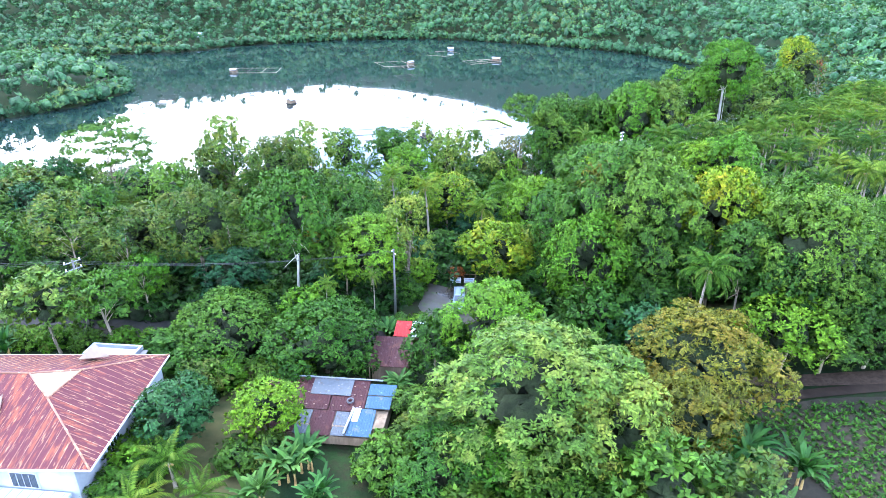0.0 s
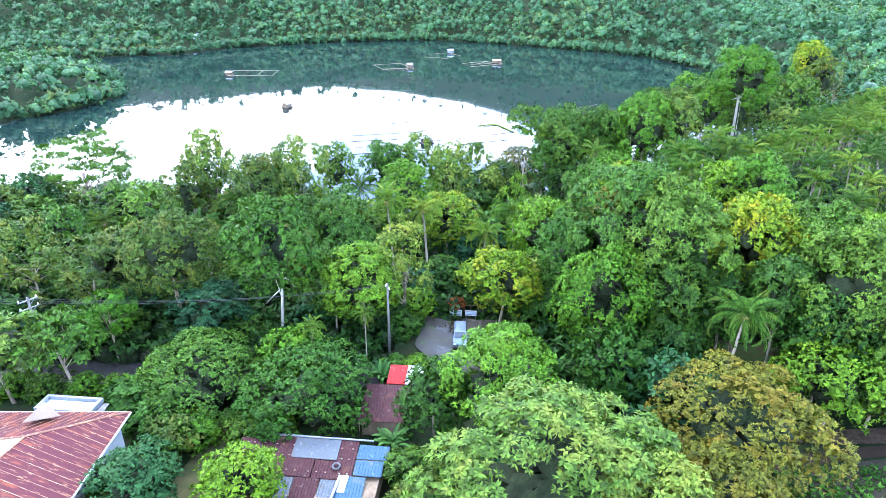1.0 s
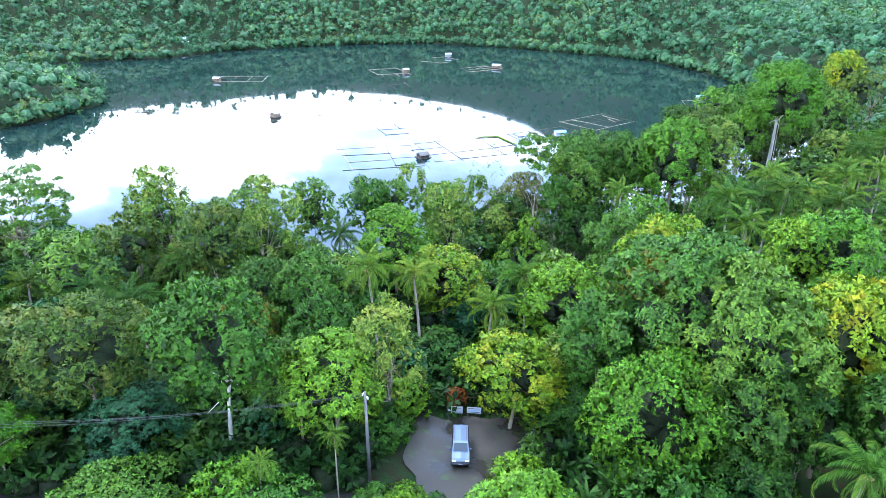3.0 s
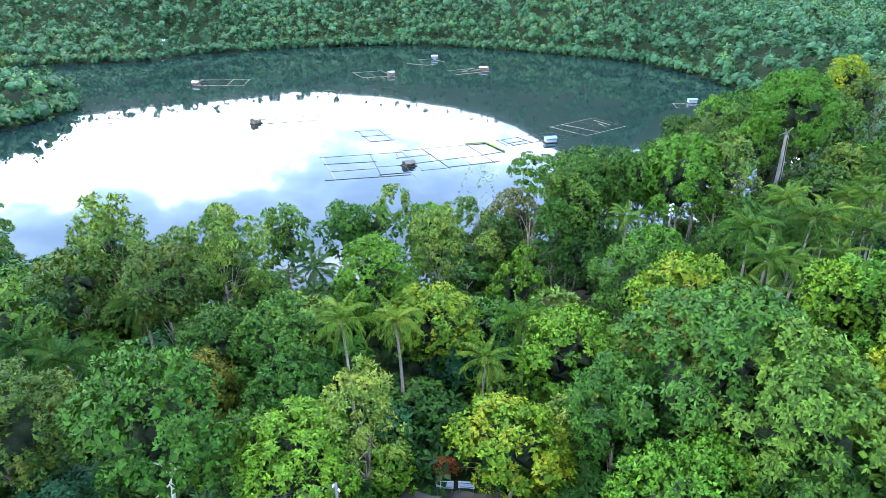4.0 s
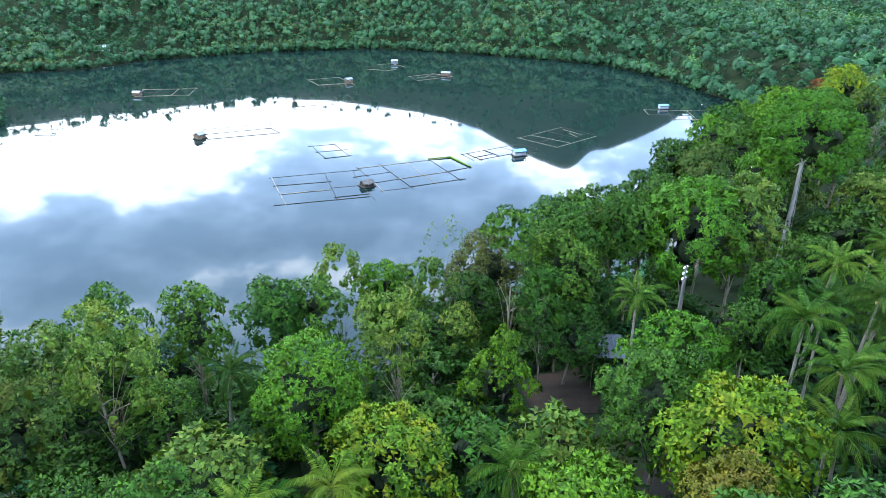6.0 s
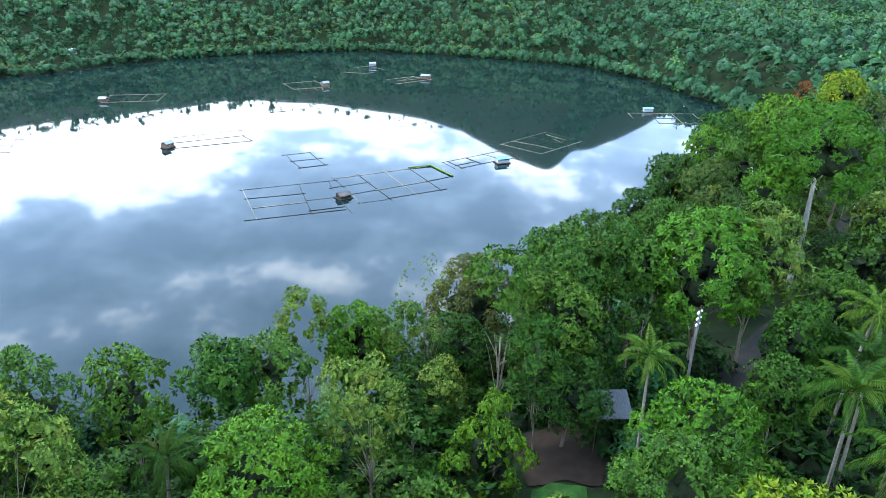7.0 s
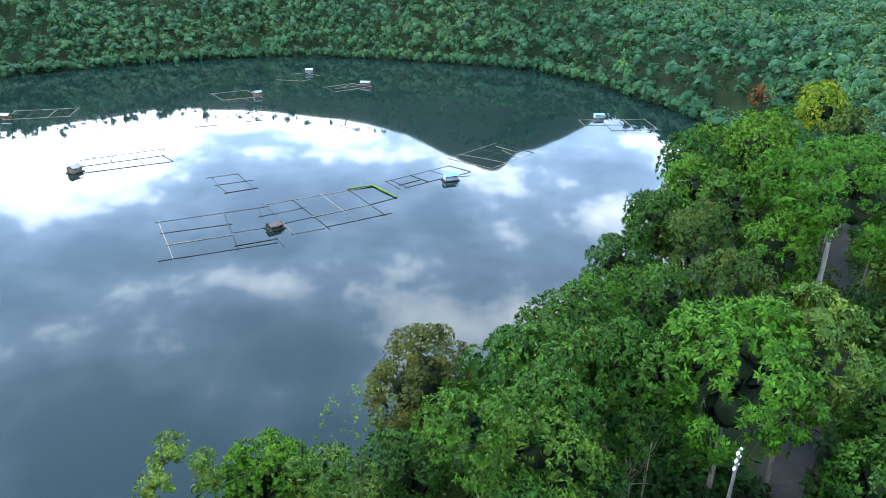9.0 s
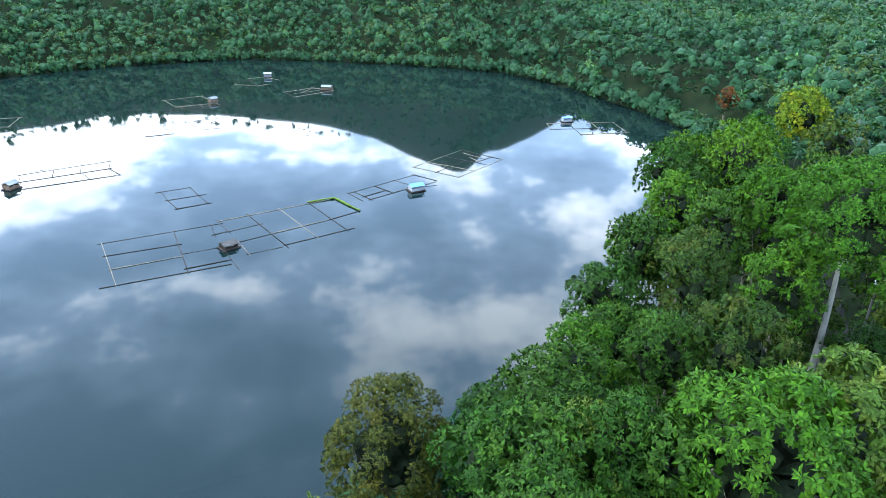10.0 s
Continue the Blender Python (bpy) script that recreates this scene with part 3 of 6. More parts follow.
def palm_frond(rng, length, rise, bend):
    """One feather frond along +x: an arched midrib and drooping leaflets."""
    n = 9
    s = np.linspace(0, 1, n)
    a = radians(rise) - np.cumsum(np.full(n, radians(bend) / n)) * (0.4 + s)
    step = length / (n - 1)
    x = np.concatenate([[0], np.cumsum(np.cos(a[:-1]) * step)])
    z = np.concatenate([[0], np.cumsum(np.sin(a[:-1]) * step)])
    b = Build()
    mid = np.stack([x, np.zeros(n), z], -1)
    b.tube(mid[::2], 0.05 * (1.05 - s[::2]), 3)
    m = 22
    u = np.linspace(0.12, 0.98, m)
    px, pz = np.interp(u, s, x), np.interp(u, s, z)
    pa = np.interp(u, s, a)
    ln = 0.8 * np.sin(np.pi * np.clip(u * 0.86 + 0.14, 0, 1)) ** 0.6 * length / 4.4
    twist = rng.uniform(-0.2, 0.2)
    for side in (-1, 1):
        for i in range(m):
            l = ln[i] * rng.uniform(0.85, 1.1)
            f = np.array([np.cos(pa[i]), 0, np.sin(pa[i])])
            o = np.array([0, side, 0.0])
            w = np.array([-np.sin(pa[i]), 0, np.cos(pa[i])])
            d = unit(f * 0.8 + o * 0.6 + w * (0.2 + side * twist) + np.array([0, 0, -0.5 - 0.6 * u[i]]) * 0.9)
            p0 = np.array([px[i], 0, pz[i]])
            wd = f * 0.085
            tip = p0 + d * l + np.array([0, 0, -0.22 * l])
            mm = p0 + d * l * 0.5
            b.add([p0, mm + wd, tip, mm - wd], [(0, 1, 2), (0, 2, 3)])
    return np.vstack(b.v), b.f


def make_palm(seed, height_m, fronds, length, lean):
    rng = np.random.default_rng(seed)
    s = np.linspace(0, 1, 9)
    path = np.stack([lean[0] * s ** 2, lean[1] * s ** 2, -0.6 + s * (height_m + 0.6)], -1)
    tb = Build()
    tb.tube(path, 0.2 - 0.07 * s + 0.08 * (s < 0.05), 8)
    top = path[-1]
    cb = Build()
    for i in range(fronds):
        u = i / fronds
        v, f = palm_frond(rng, length * rng.uniform(0.85, 1.1) * (0.8 + 0.25 * math.sin(math.pi * u)), 86 - 122 * u + rng.uniform(-9, 9), 78 + 40 * u + rng.uniform(-12, 12))
        az = i * 2.39996 + rng.uniform(-0.25, 0.25)
        c, sn = math.cos(az), math.sin(az)
        tw = rng.uniform(-0.3, 0.3)
        v = v @ np.array([[1, 0, 0], [0, math.cos(tw), math.sin(tw)], [0, -math.sin(tw), math.cos(tw)]])
        v = v @ np.array([[c, sn, 0], [-sn, c, 0], [0, 0, 1]]) + top
        cb.add(v, f)
    nb = Build()
    for i in range(6):
        az = i * 2.4
        c = top + np.array([math.cos(az) * 0.28, math.sin(az) * 0.28, -0.25 - 0.18 * (i % 3)])
        v, f = tube_arrays([c + [0, 0, 0.15], c + [0, 0, 0.08], c - [0, 0, 0.05], c - [0, 0, 0.15]], [0.03, 0.14, 0.15, 0.04], 5)
        nb.add(v, f)
    return cb.mesh("fronds", LEAF["palm"]), tb.mesh("palm_trunk", PALM_BARK, True), nb.mesh("coconuts", HUSK, True), height_m, top


PALMS = [make_palm(7, 11.0, 25, 4.8, (0.9, 0.2)), make_palm(8, 11.0, 27, 4.9, (-0.5, 0.6)), make_palm(9, 11.0, 24, 4.6, (0.2, -0.9)), make_palm(10, 4.0, 18, 4.6, (0.1, 0.1))]


def plant_palm(x, y, top, leaf, label, seed, scale=1.0, variant=None, group=""):
    """A coconut palm whose crown springs from height top above x, y."""
    rng = random.Random(seed)
    cm, tm, nm, hm, tp = PALMS[seed % 3 if variant is None else variant]
    root = new("coconut_palm")
    rz = rng.uniform(0, 360)
    off = Matrix.Rotation(radians(rz), 3, "Z") @ Vector((tp[0], tp[1], 0)) * scale
    zg = ground_at(x - off.x, y - off.y)
    root.matrix_world = pose(x - off.x, y - off.y, zg, 0, 0, rz) @ Matrix.Diagonal((scale, scale, scale, 1))
    H = max(1.5, top - zg)
    trunk, crown = part_mesh("trunk", tm, root), part_mesh("fronds", cm, root)
    trunk.matrix_basis = Matrix.Diagonal((1, 1, H / scale / hm, 1))
    crown.matrix_basis = Matrix.Translation((0, 0, H / scale - hm))
    nuts = part_mesh("coconuts", nm, root)
    nuts.matrix_basis = Matrix.Translation((0, 0, H / scale - hm))
    crown.material_slots[0].link = "OBJECT"
    crown.material_slots[0].material = LEAF[leaf]
    tagged(root, label, "palm tree", group)
    return root


def make_banana(seed, n=14):
    rng = np.random.default_rng(seed)
    stem = Build()
    lb = Build()
    for q in range(3):
        ox, oy = rng.normal(0, 0.7, 2)
        h = rng.uniform(0.9, 1.7)
        s = np.linspace(0, 1, 4)
        stem.tube(np.stack([ox + 0 * s, oy + 0 * s, -0.3 + s * (h + 0.3)], -1), 0.16 - 0.07 * s, 6)
        for i in range(n - 2 * (q > 0)):
            az, L = i * 2.4 + rng.uniform(-0.3, 0.3), rng.uniform(2.2, 3.2)
            m = 7
            u = np.linspace(0, 1, m)
            a = radians(rng.uniform(62, 90)) - u * radians(rng.uniform(40, 120))
            x = np.concatenate([[0], np.cumsum(np.cos(a[:-1]) * L / (m - 1))])
            z = np.concatenate([[0], np.cumsum(np.sin(a[:-1]) * L / (m - 1))])
            w = 0.21 * np.sin(np.pi * np.clip(u * 0.9 + 0.06, 0, 1)) ** 0.55 + 0.02
            c, sn = math.cos(az), math.sin(az)
            mid = np.stack([ox + x * c, oy + x * sn, h + z - 0.1], -1)
            side = np.array([-sn, c, 0]) * w[:, None]
            up = np.array([0, 0, 0.18]) * w[:, None]
            lb.add(np.concatenate([mid, mid + side + up, mid - side + up]), [(j, j + 1, m + j + 1, m + j) for j in range(m - 1)] + [(j + 1, j, 2 * m + j, 2 * m + j + 1) for j in range(m - 1)])
    return lb.mesh("banana_leaves", LEAF["banana"]), stem.mesh("banana_stems", HUSK, True)


BANANA = [make_banana(31), make_banana(32), make_banana(33, 12)]


def plant_banana(x, y, seed, scale=1.0, label="clump of banana plants with broad arching leaves"):
    cm, tm = BANANA[seed % 3]
    root = new("banana_plant")
    root.matrix_world = pose(x, y, ground_at(x, y), 0, 0, seed * 77) @ Matrix.Diagonal((0.86 * scale, 0.86 * scale, scale, 1))
    part_mesh("stem", tm, root), part_mesh("leaf", cm, root)
    tagged(root, label, "banana plant")


# ---- trees told apart one by one: x, y, crown top, radius, kind, leaf ----
HERO = {
    "yard trees": [
        (3.8, 50, 45.7, 7.9, "broad", "pale"), (11, 47.4, 42.5, 4.1, "broad", "pale"), (-0.4, 65.3, 41.9, 5, "broad", "bright"), (21.6, 59.7, 42.5, 6.7, "fine", "gold"),
        (18.3, 52, 39.3, 4.3, "fine", "gold"), (33.1, 68.2, 40.6, 4, "dense", "bright"), (-20.7, 65.2, 38.1, 5.7, "dense", "mid"), (-23.9, 70.1, 37.4, 3.6, "dense", "bright"),
        (-33.7, 67.1, 37.2, 6.2, "dense", "mid"), (-32, 50.1, 36.8, 3.4, "fine", "blue"), (-23.3, 51.8, 35.9, 3, "dense", "bright"), (-7.0, 64.6, 37.8, 3.4, "dense", "deep"),
        (33.8, 71.6, 44.7, 3.4, "dense", "deep"), (12.1, 71.5, 39.4, 3.6, "dense", "mid"), (7, 46, 35, 3.6, "dense", "mid"), (-4, 47.5, 36, 4.8, "broad", "mid"),
    ],
    "field edge": [
        (41, 73, 44, 5.1, "broad", "deep"), (46.5, 76, 45.5, 5.5, "dense", "mid"), (38.8, 69.8, 38.5, 3.6, "broad", "deep"), (44, 70.5, 38.5, 4, "dense", "deep"),
        (51, 73, 42, 5.2, "open", "mid"), (42, 80, 47.5, 5.2, "open", "mid"), (48, 82, 48, 5.2, "fine", "mid"), (54, 80, 46, 5.5, "dense", "mid"),
        (43, 87, 48, 4.8, "dense", "bright"), (38, 90, 47.5, 4.8, "broad", "mid"), (56.5, 73, 38, 4.3, "dense", "deep"),
    ],
    "roadside trees": [
        (-29.2, 80.5, 49.5, 4.7, "dense", "mid"), (-42.7, 81.4, 46.4, 5.7, "fine", "olive"), (-19, 83.3, 42.2, 5, "broad", "bright"), (-47.7, 73.4, 39.2, 2.8, "layer", "bright"),
        (-37.4, 78, 38.6, 4.2, "broad", "blue"), (-63.4, 81.5, 44.9, 5.1, "airy", "olive"), (-53.9, 80.2, 43.2, 5.2, "airy", "olive"), (-54.4, 74.3, 35.8, 3.9, "dense", "deep"),
        (-22.5, 83.3, 41.9, 3.3, "open", "mid"), (-53.3, 85.2, 41.9, 4.8, "open", "olive"),
    ],
    "roadside east": [
        (15.4, 86.7, 53.6, 7.4, "broad", "mid"), (19, 82.1, 53.4, 6.7, "broad", "mid"), (29.4, 84.3, 50.6, 4.6, "dense", "yellow"), (37.5, 73.8, 51.4, 6.7, "fine", "mid"),
        (37.1, 79.7, 51.4, 4.7, "fine", "mid"), (25.7, 80.6, 43.9, 3.9, "broad", "deep"), (18.9, 75.6, 38.9, 3.4, "broad", "deep"), (6.6, 89.8, 37.2, 4.7, "broad", "mid"),
        (11.3, 77.8, 46.5, 4.8, "dense", "bright"), (8.3, 87.7, 46.6, 4.1, "fine", "mid"), (6, 92.4, 38.4, 3.6, "broad", "pale"), (14.2, 97.1, 47, 4, "fine", "gold"),
        (29.8, 75.9, 46.6, 3, "broad", "deep"), (9.6, 90.5, 42.4, 2.7, "open", "olive"), (19.1, 77.5, 45.8, 3.8, "broad", "deep"),
    ],
    "middle wood": [
        (-14.3, 87.2, 44.9, 4.4, "airy", "pale"), (-0.9, 89, 39.8, 4.2, "dense", "yellow"), (5.8, 100.1, 43.6, 4.7, "dense", "bright"), (-9.7, 109.1, 40.5, 4.4, "dense", "yellow"),
        (-39.3, 104.3, 47.8, 3.9, "fine", "olive"), (-17.9, 117, 43.8, 5.1, "dense", "bright"), (14.3, 112.4, 45.5, 5, "fine", "mid"), (17.8, 104.1, 48.3, 4.2, "dense", "yellow"),
        (-36.4, 114.6, 48.2, 4.6, "airy", "pale"), (-30.6, 91.7, 41.8, 3.1, "fine", "gold"), (30.5, 99.2, 50.1, 3.1, "dense", "bright"), (-21.9, 90.5, 42.8, 3.9, "open", "mid"),
        (-57.1, 101, 43.7, 4.2, "open", "mid"), (-24.9, 96.6, 45, 4.2, "open", "mid"), (-31.1, 98.3, 43.4, 4, "dense", "deep"), (33.4, 98.5, 51.7, 4.8, "broad", "bright"),
        (-55, 111, 43.5, 3.9, "open", "olive"), (-33.4, 117.4, 37.8, 3.9, "open", "mid"), (15.2, 99.4, 42.5, 2.8, "fine", "gold"), (-68, 112, 40, 5.1, "open", "mid"),
    ],
    "lake shore": [
        (-53.6, 118.1, 48, 4.9, "airy", "pale"), (-78.7, 120.1, 45.9, 7.4, "layer", "mid"), (-33.3, 127.4, 43.5, 3.4, "open", "mid"), (-55.8, 119.7, 47.5, 4.3, "airy", "pale"),
        (-19.5, 140.5, 42.9, 2.8, "airy", "pale"), (-10.2, 123.5, 45.8, 4, "airy", "pale"), (-5.1, 142.7, 45.8, 2.8, "bare", "pale"), (-13.8, 146.5, 37.4, 3.8, "dense", "bright"),
        (-24.5, 128.9, 43.8, 3.4, "open", "mid"), (-3.6, 134.9, 37.4, 2.8, "airy", "pale"), (-23.7, 128.7, 43.1, 2.7, "layer", "mid"), (-6.1, 136.9, 35.6, 3.9, "dense", "deep"),
        (-20.3, 131, 42.8, 3.1, "open", "mid"), (-7.1, 141.4, 40.8, 3.3, "airy", "pale"), (-44, 128, 43, 5.2, "open", "mid"), (-13, 149, 33, 4.6, "dense", "mid"),
        (-2, 150, 34, 4.6, "dense", "deep"), (-58, 124, 42, 5.5, "open", "mid"), (-47, 121, 42, 5, "airy", "pale"), (-40, 121, 41, 4.8, "open", "mid"),
    ],
    "near the clearing": [
        (1.5, 127.1, 39.2, 3.4, "column", "bright"), (2.8, 135.7, 49.7, 3.1, "layer", "mid"), (10.7, 142, 47.7, 4.7, "open", "mid"), (9.5, 138.2, 46.3, 4.3, "open", "mid"),
        (9.3, 149, 46.6, 3.4, "open", "mid"), (16.4, 159.1, 45, 4.7, "open", "deep"), (17.2, 118.6, 45.6, 3.8, "dense", "bright"), (19.8, 145.1, 43.7, 3.9, "airy", "mid"),
        (14, 139.2, 39.5, 3, "open", "deep"), (9.6, 133, 38.8, 3.9, "dense", "deep"), (16.1, 152.8, 44, 3.8, "open", "deep"), (6.6, 133.1, 43.7, 3.4, "airy", "mid"),
        (11.5, 146.4, 48, 3.6, "open", "mid"), (18.2, 148.1, 47.8, 3.8, "fine", "mid"), (16.8, 149.3, 45.2, 2.8, "open", "pale"), (21, 145.1, 47.1, 2.4, "fine", "mid"),
    ],
    "by the bend": [
        (26.9, 143.8, 51.4, 5.6, "broad", "bright"), (33.6, 144.6, 51.2, 4.4, "broad", "pale"), (43.9, 145.3, 42.5, 3.9, "dense", "mid"),
        (28.5, 161.3, 46.2, 3.8, "open", "mid"), (28.1, 126.3, 42.8, 2.7, "dense", "mid"), (2, 174.3, 30.6, 7.4, "fine", "brown"), (33.8, 157.7, 48.9, 4.2, "fine", "olive"),
        (33.9, 134.4, 44.5, 3, "dense", "mid"), (46.9, 170.8, 48.5, 4.1, "open", "bright"), (24, 172, 39, 5.2, "open", "bright"), (57.5, 166, 38.5, 4.1, "dense", "deep"),
        (13, 164, 37, 5, "broad", "deep"),
    ],
    "road north": [
        (52.3, 192.1, 46.4, 5, "open", "mid"), (41.5, 181.2, 46, 4.3, "open", "olive"), (40.6, 176.6, 46, 3.9, "open", "olive"), (58.1, 189.3, 50.3, 4.1, "dense", "bright"),
        (39.1, 189.1, 44.3, 3.6, "dense", "deep"), (44, 196, 42, 5.2, "dense", "bright"), (62, 196, 43, 5.5, "open", "olive"), (33, 184.5, 40, 5.2, "broad", "deep"),
        (31.5, 178.5, 37.5, 4.6, "dense", "mid"), (54, 176, 41, 4.8, "open", "olive"),
    ],
    "far shore": [
        (49.6, 200.4, 46.7, 4.8, "open", "bright"), (95.7, 236.4, 51.8, 4.6, "dense", "yellow"), (160.1, 367.3, 26.9, 3.4, "open", "rust"), (74.7, 223.6, 48.5, 6.5, "dense", "bright"),
        (66.5, 236, 42, 5.6, "dense", "mid"), (95.6, 224.2, 48.8, 4.8, "open", "olive"), (101.8, 228.2, 53.6, 5.2, "bare", "olive"), (77, 248, 40, 6.3, "dense", "bright"),
        (87, 256, 37.5, 6.8, "dense", "deep"), (102, 258, 42, 7.4, "open", "bright"), (84, 212, 45, 5.9, "dense", "mid"), (74, 214, 43, 5.7, "broad", "mid"),
        (86, 238, 41, 5.7, "open", "olive"), (70, 200, 44, 5.5, "broad", "pale"), (53, 204, 42, 6.3, "open", "olive"), (66, 224, 41, 6.3, "dense", "deep"),
    ],
}
LABELS = {
    "broad": "broadleaf tree with large leaves in star-shaped tufts", "dense": "dense round-crowned broadleaf tree in the woods", "fine": "fine-leaved tree with a close rounded crown",
    "bare": "half-leafless branching tree", "open": "tall open-crowned tree with loose leaf clumps", "airy": "slender airy tree with bare limbs showing through", "layer": "spreading tree with flat leaf layers", "column": "narrow tree wrapped in climbing leaves",
}
TINT = {"deep": "dark green", "mid": "green", "bright": "bright green", "yellow": "yellow-green", "olive": "olive", "gold": "golden-green", "pale": "pale green", "blue": "bluish green", "rust": "rust-red", "brown": "olive-brown"}
taken = []
PALE_TRUNKS = ((-29.2, 80.5), (-14.6, 88.4))
i = 0
for area, trees in HERO.items():
    for x, y, top, r, kind, leaf in trees:
        plant_tree(x, y, top, r, kind, leaf, TINT[leaf] + " " + LABELS[kind], i, BARK_PALE if any(math.hypot(x - a, y - b) < 1 for a, b in PALE_TRUNKS) else None, low=(y > 190 and leaf != "yellow") or (x < -50 and kind != "layer"))
        taken.append((x, y, r))
        i += 1
PALM_HERO = [(-67.2, 104.6, 34.5, 1.0), (-44.5, 92.5, 39.3, 1.05), (-13.1, 101.3, 40.2, 1.05), (-3.3, 98, 38.2, 0.88), (0.7, 105.2, 38.8, 1.0), (-27, 120.4, 36.8, 1.0), (-17.4, 95.2, 43.8, 0.9),
             (23.2, 67.7, 43.4, 0.92), (15.2, 125.9, 43.2, 0.9), (28.2, 110.7, 44.7, 1.0), (28, 117.2, 45.9, 1.0), (37.4, 129.5, 45.6, 1.0), (37.2, 121.2, 45.8, 1.0), (-42.1, 103, 40.0, 1.0), (-51.4, 95.1, 39.3, 0.9), (33.5, 123.6, 44.2, 0.95), (11.8, 91.5, 41.5, 0.8)]
for i, (x, y, top, s) in enumerate(PALM_HERO):
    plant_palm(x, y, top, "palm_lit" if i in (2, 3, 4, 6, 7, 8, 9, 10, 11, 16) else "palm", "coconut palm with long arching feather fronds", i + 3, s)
    taken.append((x, y, 3.6 if x < 24 else 2.8))

# ---- the rest of the woods ----
ROAD = [(-140, 62), (-100, 67), (-64, 69.3), (-42, 70.8), (-24, 72.8), (-6, 78), (8, 93), (16, 112), (24, 130), (30, 140), (40, 150.5), (52, 163), (66, 180), (82, 203), (110, 240)]


def road_distance(x, y):
    best = 1e9
    for (ax, ay), (bx, by) in zip(ROAD, ROAD[1:]):
        ex, ey = bx - ax, by - ay
        t = max(0, min(1, ((x - ax) * ex + (y - ay) * ey) / (ex * ex + ey * ey)))
        best = min(best, math.hypot(x - ax - t * ex, y - ay - t * ey))
    return best


CLEAR = [(-58, -33, 30, 62), (-33, -24, 36, 68), (-27, -9, 50, 61), (-17, -8, 62, 75), (-7, 6, 63, 76), (-14, 2, 76, 91), (25, 80, 25, 66), (3, 13, 116, 138), (9, 16, 53, 61)]


def is_clear(x, y, m=0.0):
    return any(a - m < x < b + m and c - m < y < d + m for a, b, c, d in CLEAR)


rng = random.Random(5)
grove, woods = 0, 0
for gi in range(-16, 25):
    for gj in range(4, 44):
        x, y = gi * 6.4 + rng.uniform(-2.1, 2.1) + (gj % 2) * 3.0, gj * 6.0 + rng.uniform(-2.0, 2.0)
        d = float(lake_distance(np.array([x]), np.array([y]))[0])
        # right of the road lies the coconut grove
        in_grove = x > 24 + max(0, (y - 118)) * 0.85 + max(0, 118 - y) * 0.1 and 92 < y < 215 and x < 125
        seen = (x < 0.58 * y + 7 or x < (y - 108) * 0.95 + 9) and x > -0.86 * y - 7
        if not seen or x > 112 or y > 236 or (x < -4 and y > 141) or (x < 8 and y > 172):
            continue
        if d < 7 or is_clear(x, y, 2.0) or (-27 < x < -7 and y < 51) or y < 38 or (y - 20) * 0.95 + 25 < abs(x + 4):
            continue
        if road_distance(x, y) < (1.2 if 90 < y < 128 else 4.0 if y < 128 else 5.0):
            continue
        gap = min([math.hypot(x - a, y - b) - c for a, b, c in taken])
        if in_grove:
            if gap < 0.9:
                continue
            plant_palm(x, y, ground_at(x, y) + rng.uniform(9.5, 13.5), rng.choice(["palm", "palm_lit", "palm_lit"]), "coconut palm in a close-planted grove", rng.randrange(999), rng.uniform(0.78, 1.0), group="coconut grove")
            taken.append((x, y, 2.4))
            grove += 1
            continue
        if gap < (-1.1 if y < 165 else 0.6):
            continue
        r = rng.uniform(3.2, 4.8)
        kind = rng.choice(["open", "dense", "dense", "airy", "broad", "layer"])
        leaf = rng.choice(["mid", "mid", "deep", "mid", "olive", "deep", "pale", "blue"])
        zg = ground_at(x, y)
        if gap > 2.2:
            top = zg + rng.uniform(8.5, 12.5) if y < 150 else zg + (rng.uniform(11, 16) if d > 22 else rng.uniform(7, 11))
        else:
            r, top, kind, leaf = rng.uniform(2.2, 3.2), zg + rng.uniform(4.0, 6.5), rng.choice(["dense", "broad"]), rng.choice(["deep", "deep", "mid", "blue"])
        plant_tree(x, y, top, r, kind, leaf, TINT[leaf] + " " + LABELS[kind], rng.randrange(999), low=True)
        taken.append((x, y, r * 0.75))
        woods += 1
print("grove", grove, "woods", woods)


def plant_emergent():
    """The tall pale-trunked tree by the road with an umbrella crown."""
    rg = np.random.default_rng(77)
    root = new("tree")
    x, y = 52.8, 169.5
    zg = ground_at(x, y)
    root.matrix_world = pose(x, y, zg)
    top = 49.8 - zg
    C, r = crown_lobes(rg, 90, 7.0, 13.5, 0.21, -0.9)
    v, f = leafy(rg, C, r, 3400, 5, 0.36, 0.19, (30, 95), 0.1, 0.7)
    v, f = joined((v, f), inner_leaves(rg, C, r, 0.75, 0.42, 0.7))
    blades = len(f)
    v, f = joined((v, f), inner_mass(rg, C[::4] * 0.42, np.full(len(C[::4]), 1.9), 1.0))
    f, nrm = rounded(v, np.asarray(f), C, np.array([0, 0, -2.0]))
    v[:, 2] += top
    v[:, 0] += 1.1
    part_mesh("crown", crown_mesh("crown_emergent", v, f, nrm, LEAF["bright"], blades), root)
    b = limbs(rg, C * 0.45, top - 3.5, 0.44, (0.2, 0.2), every=20, fork=0.93)
    s = np.linspace(0, 1, 5)
    b.tube(np.stack([1.3 + 0.1 * s, 1.8 * s, 1.0 + s * (top - 4)], -1), 0.1 - 0.06 * s, 7)
    part_mesh("trunk", b.mesh("trunk_emergent", BARK_PALE, True), root, "pale straight trunk")
    tagged(root, "very tall tree with a pale straight trunk and umbrella crown", "tree")


plant_emergent()


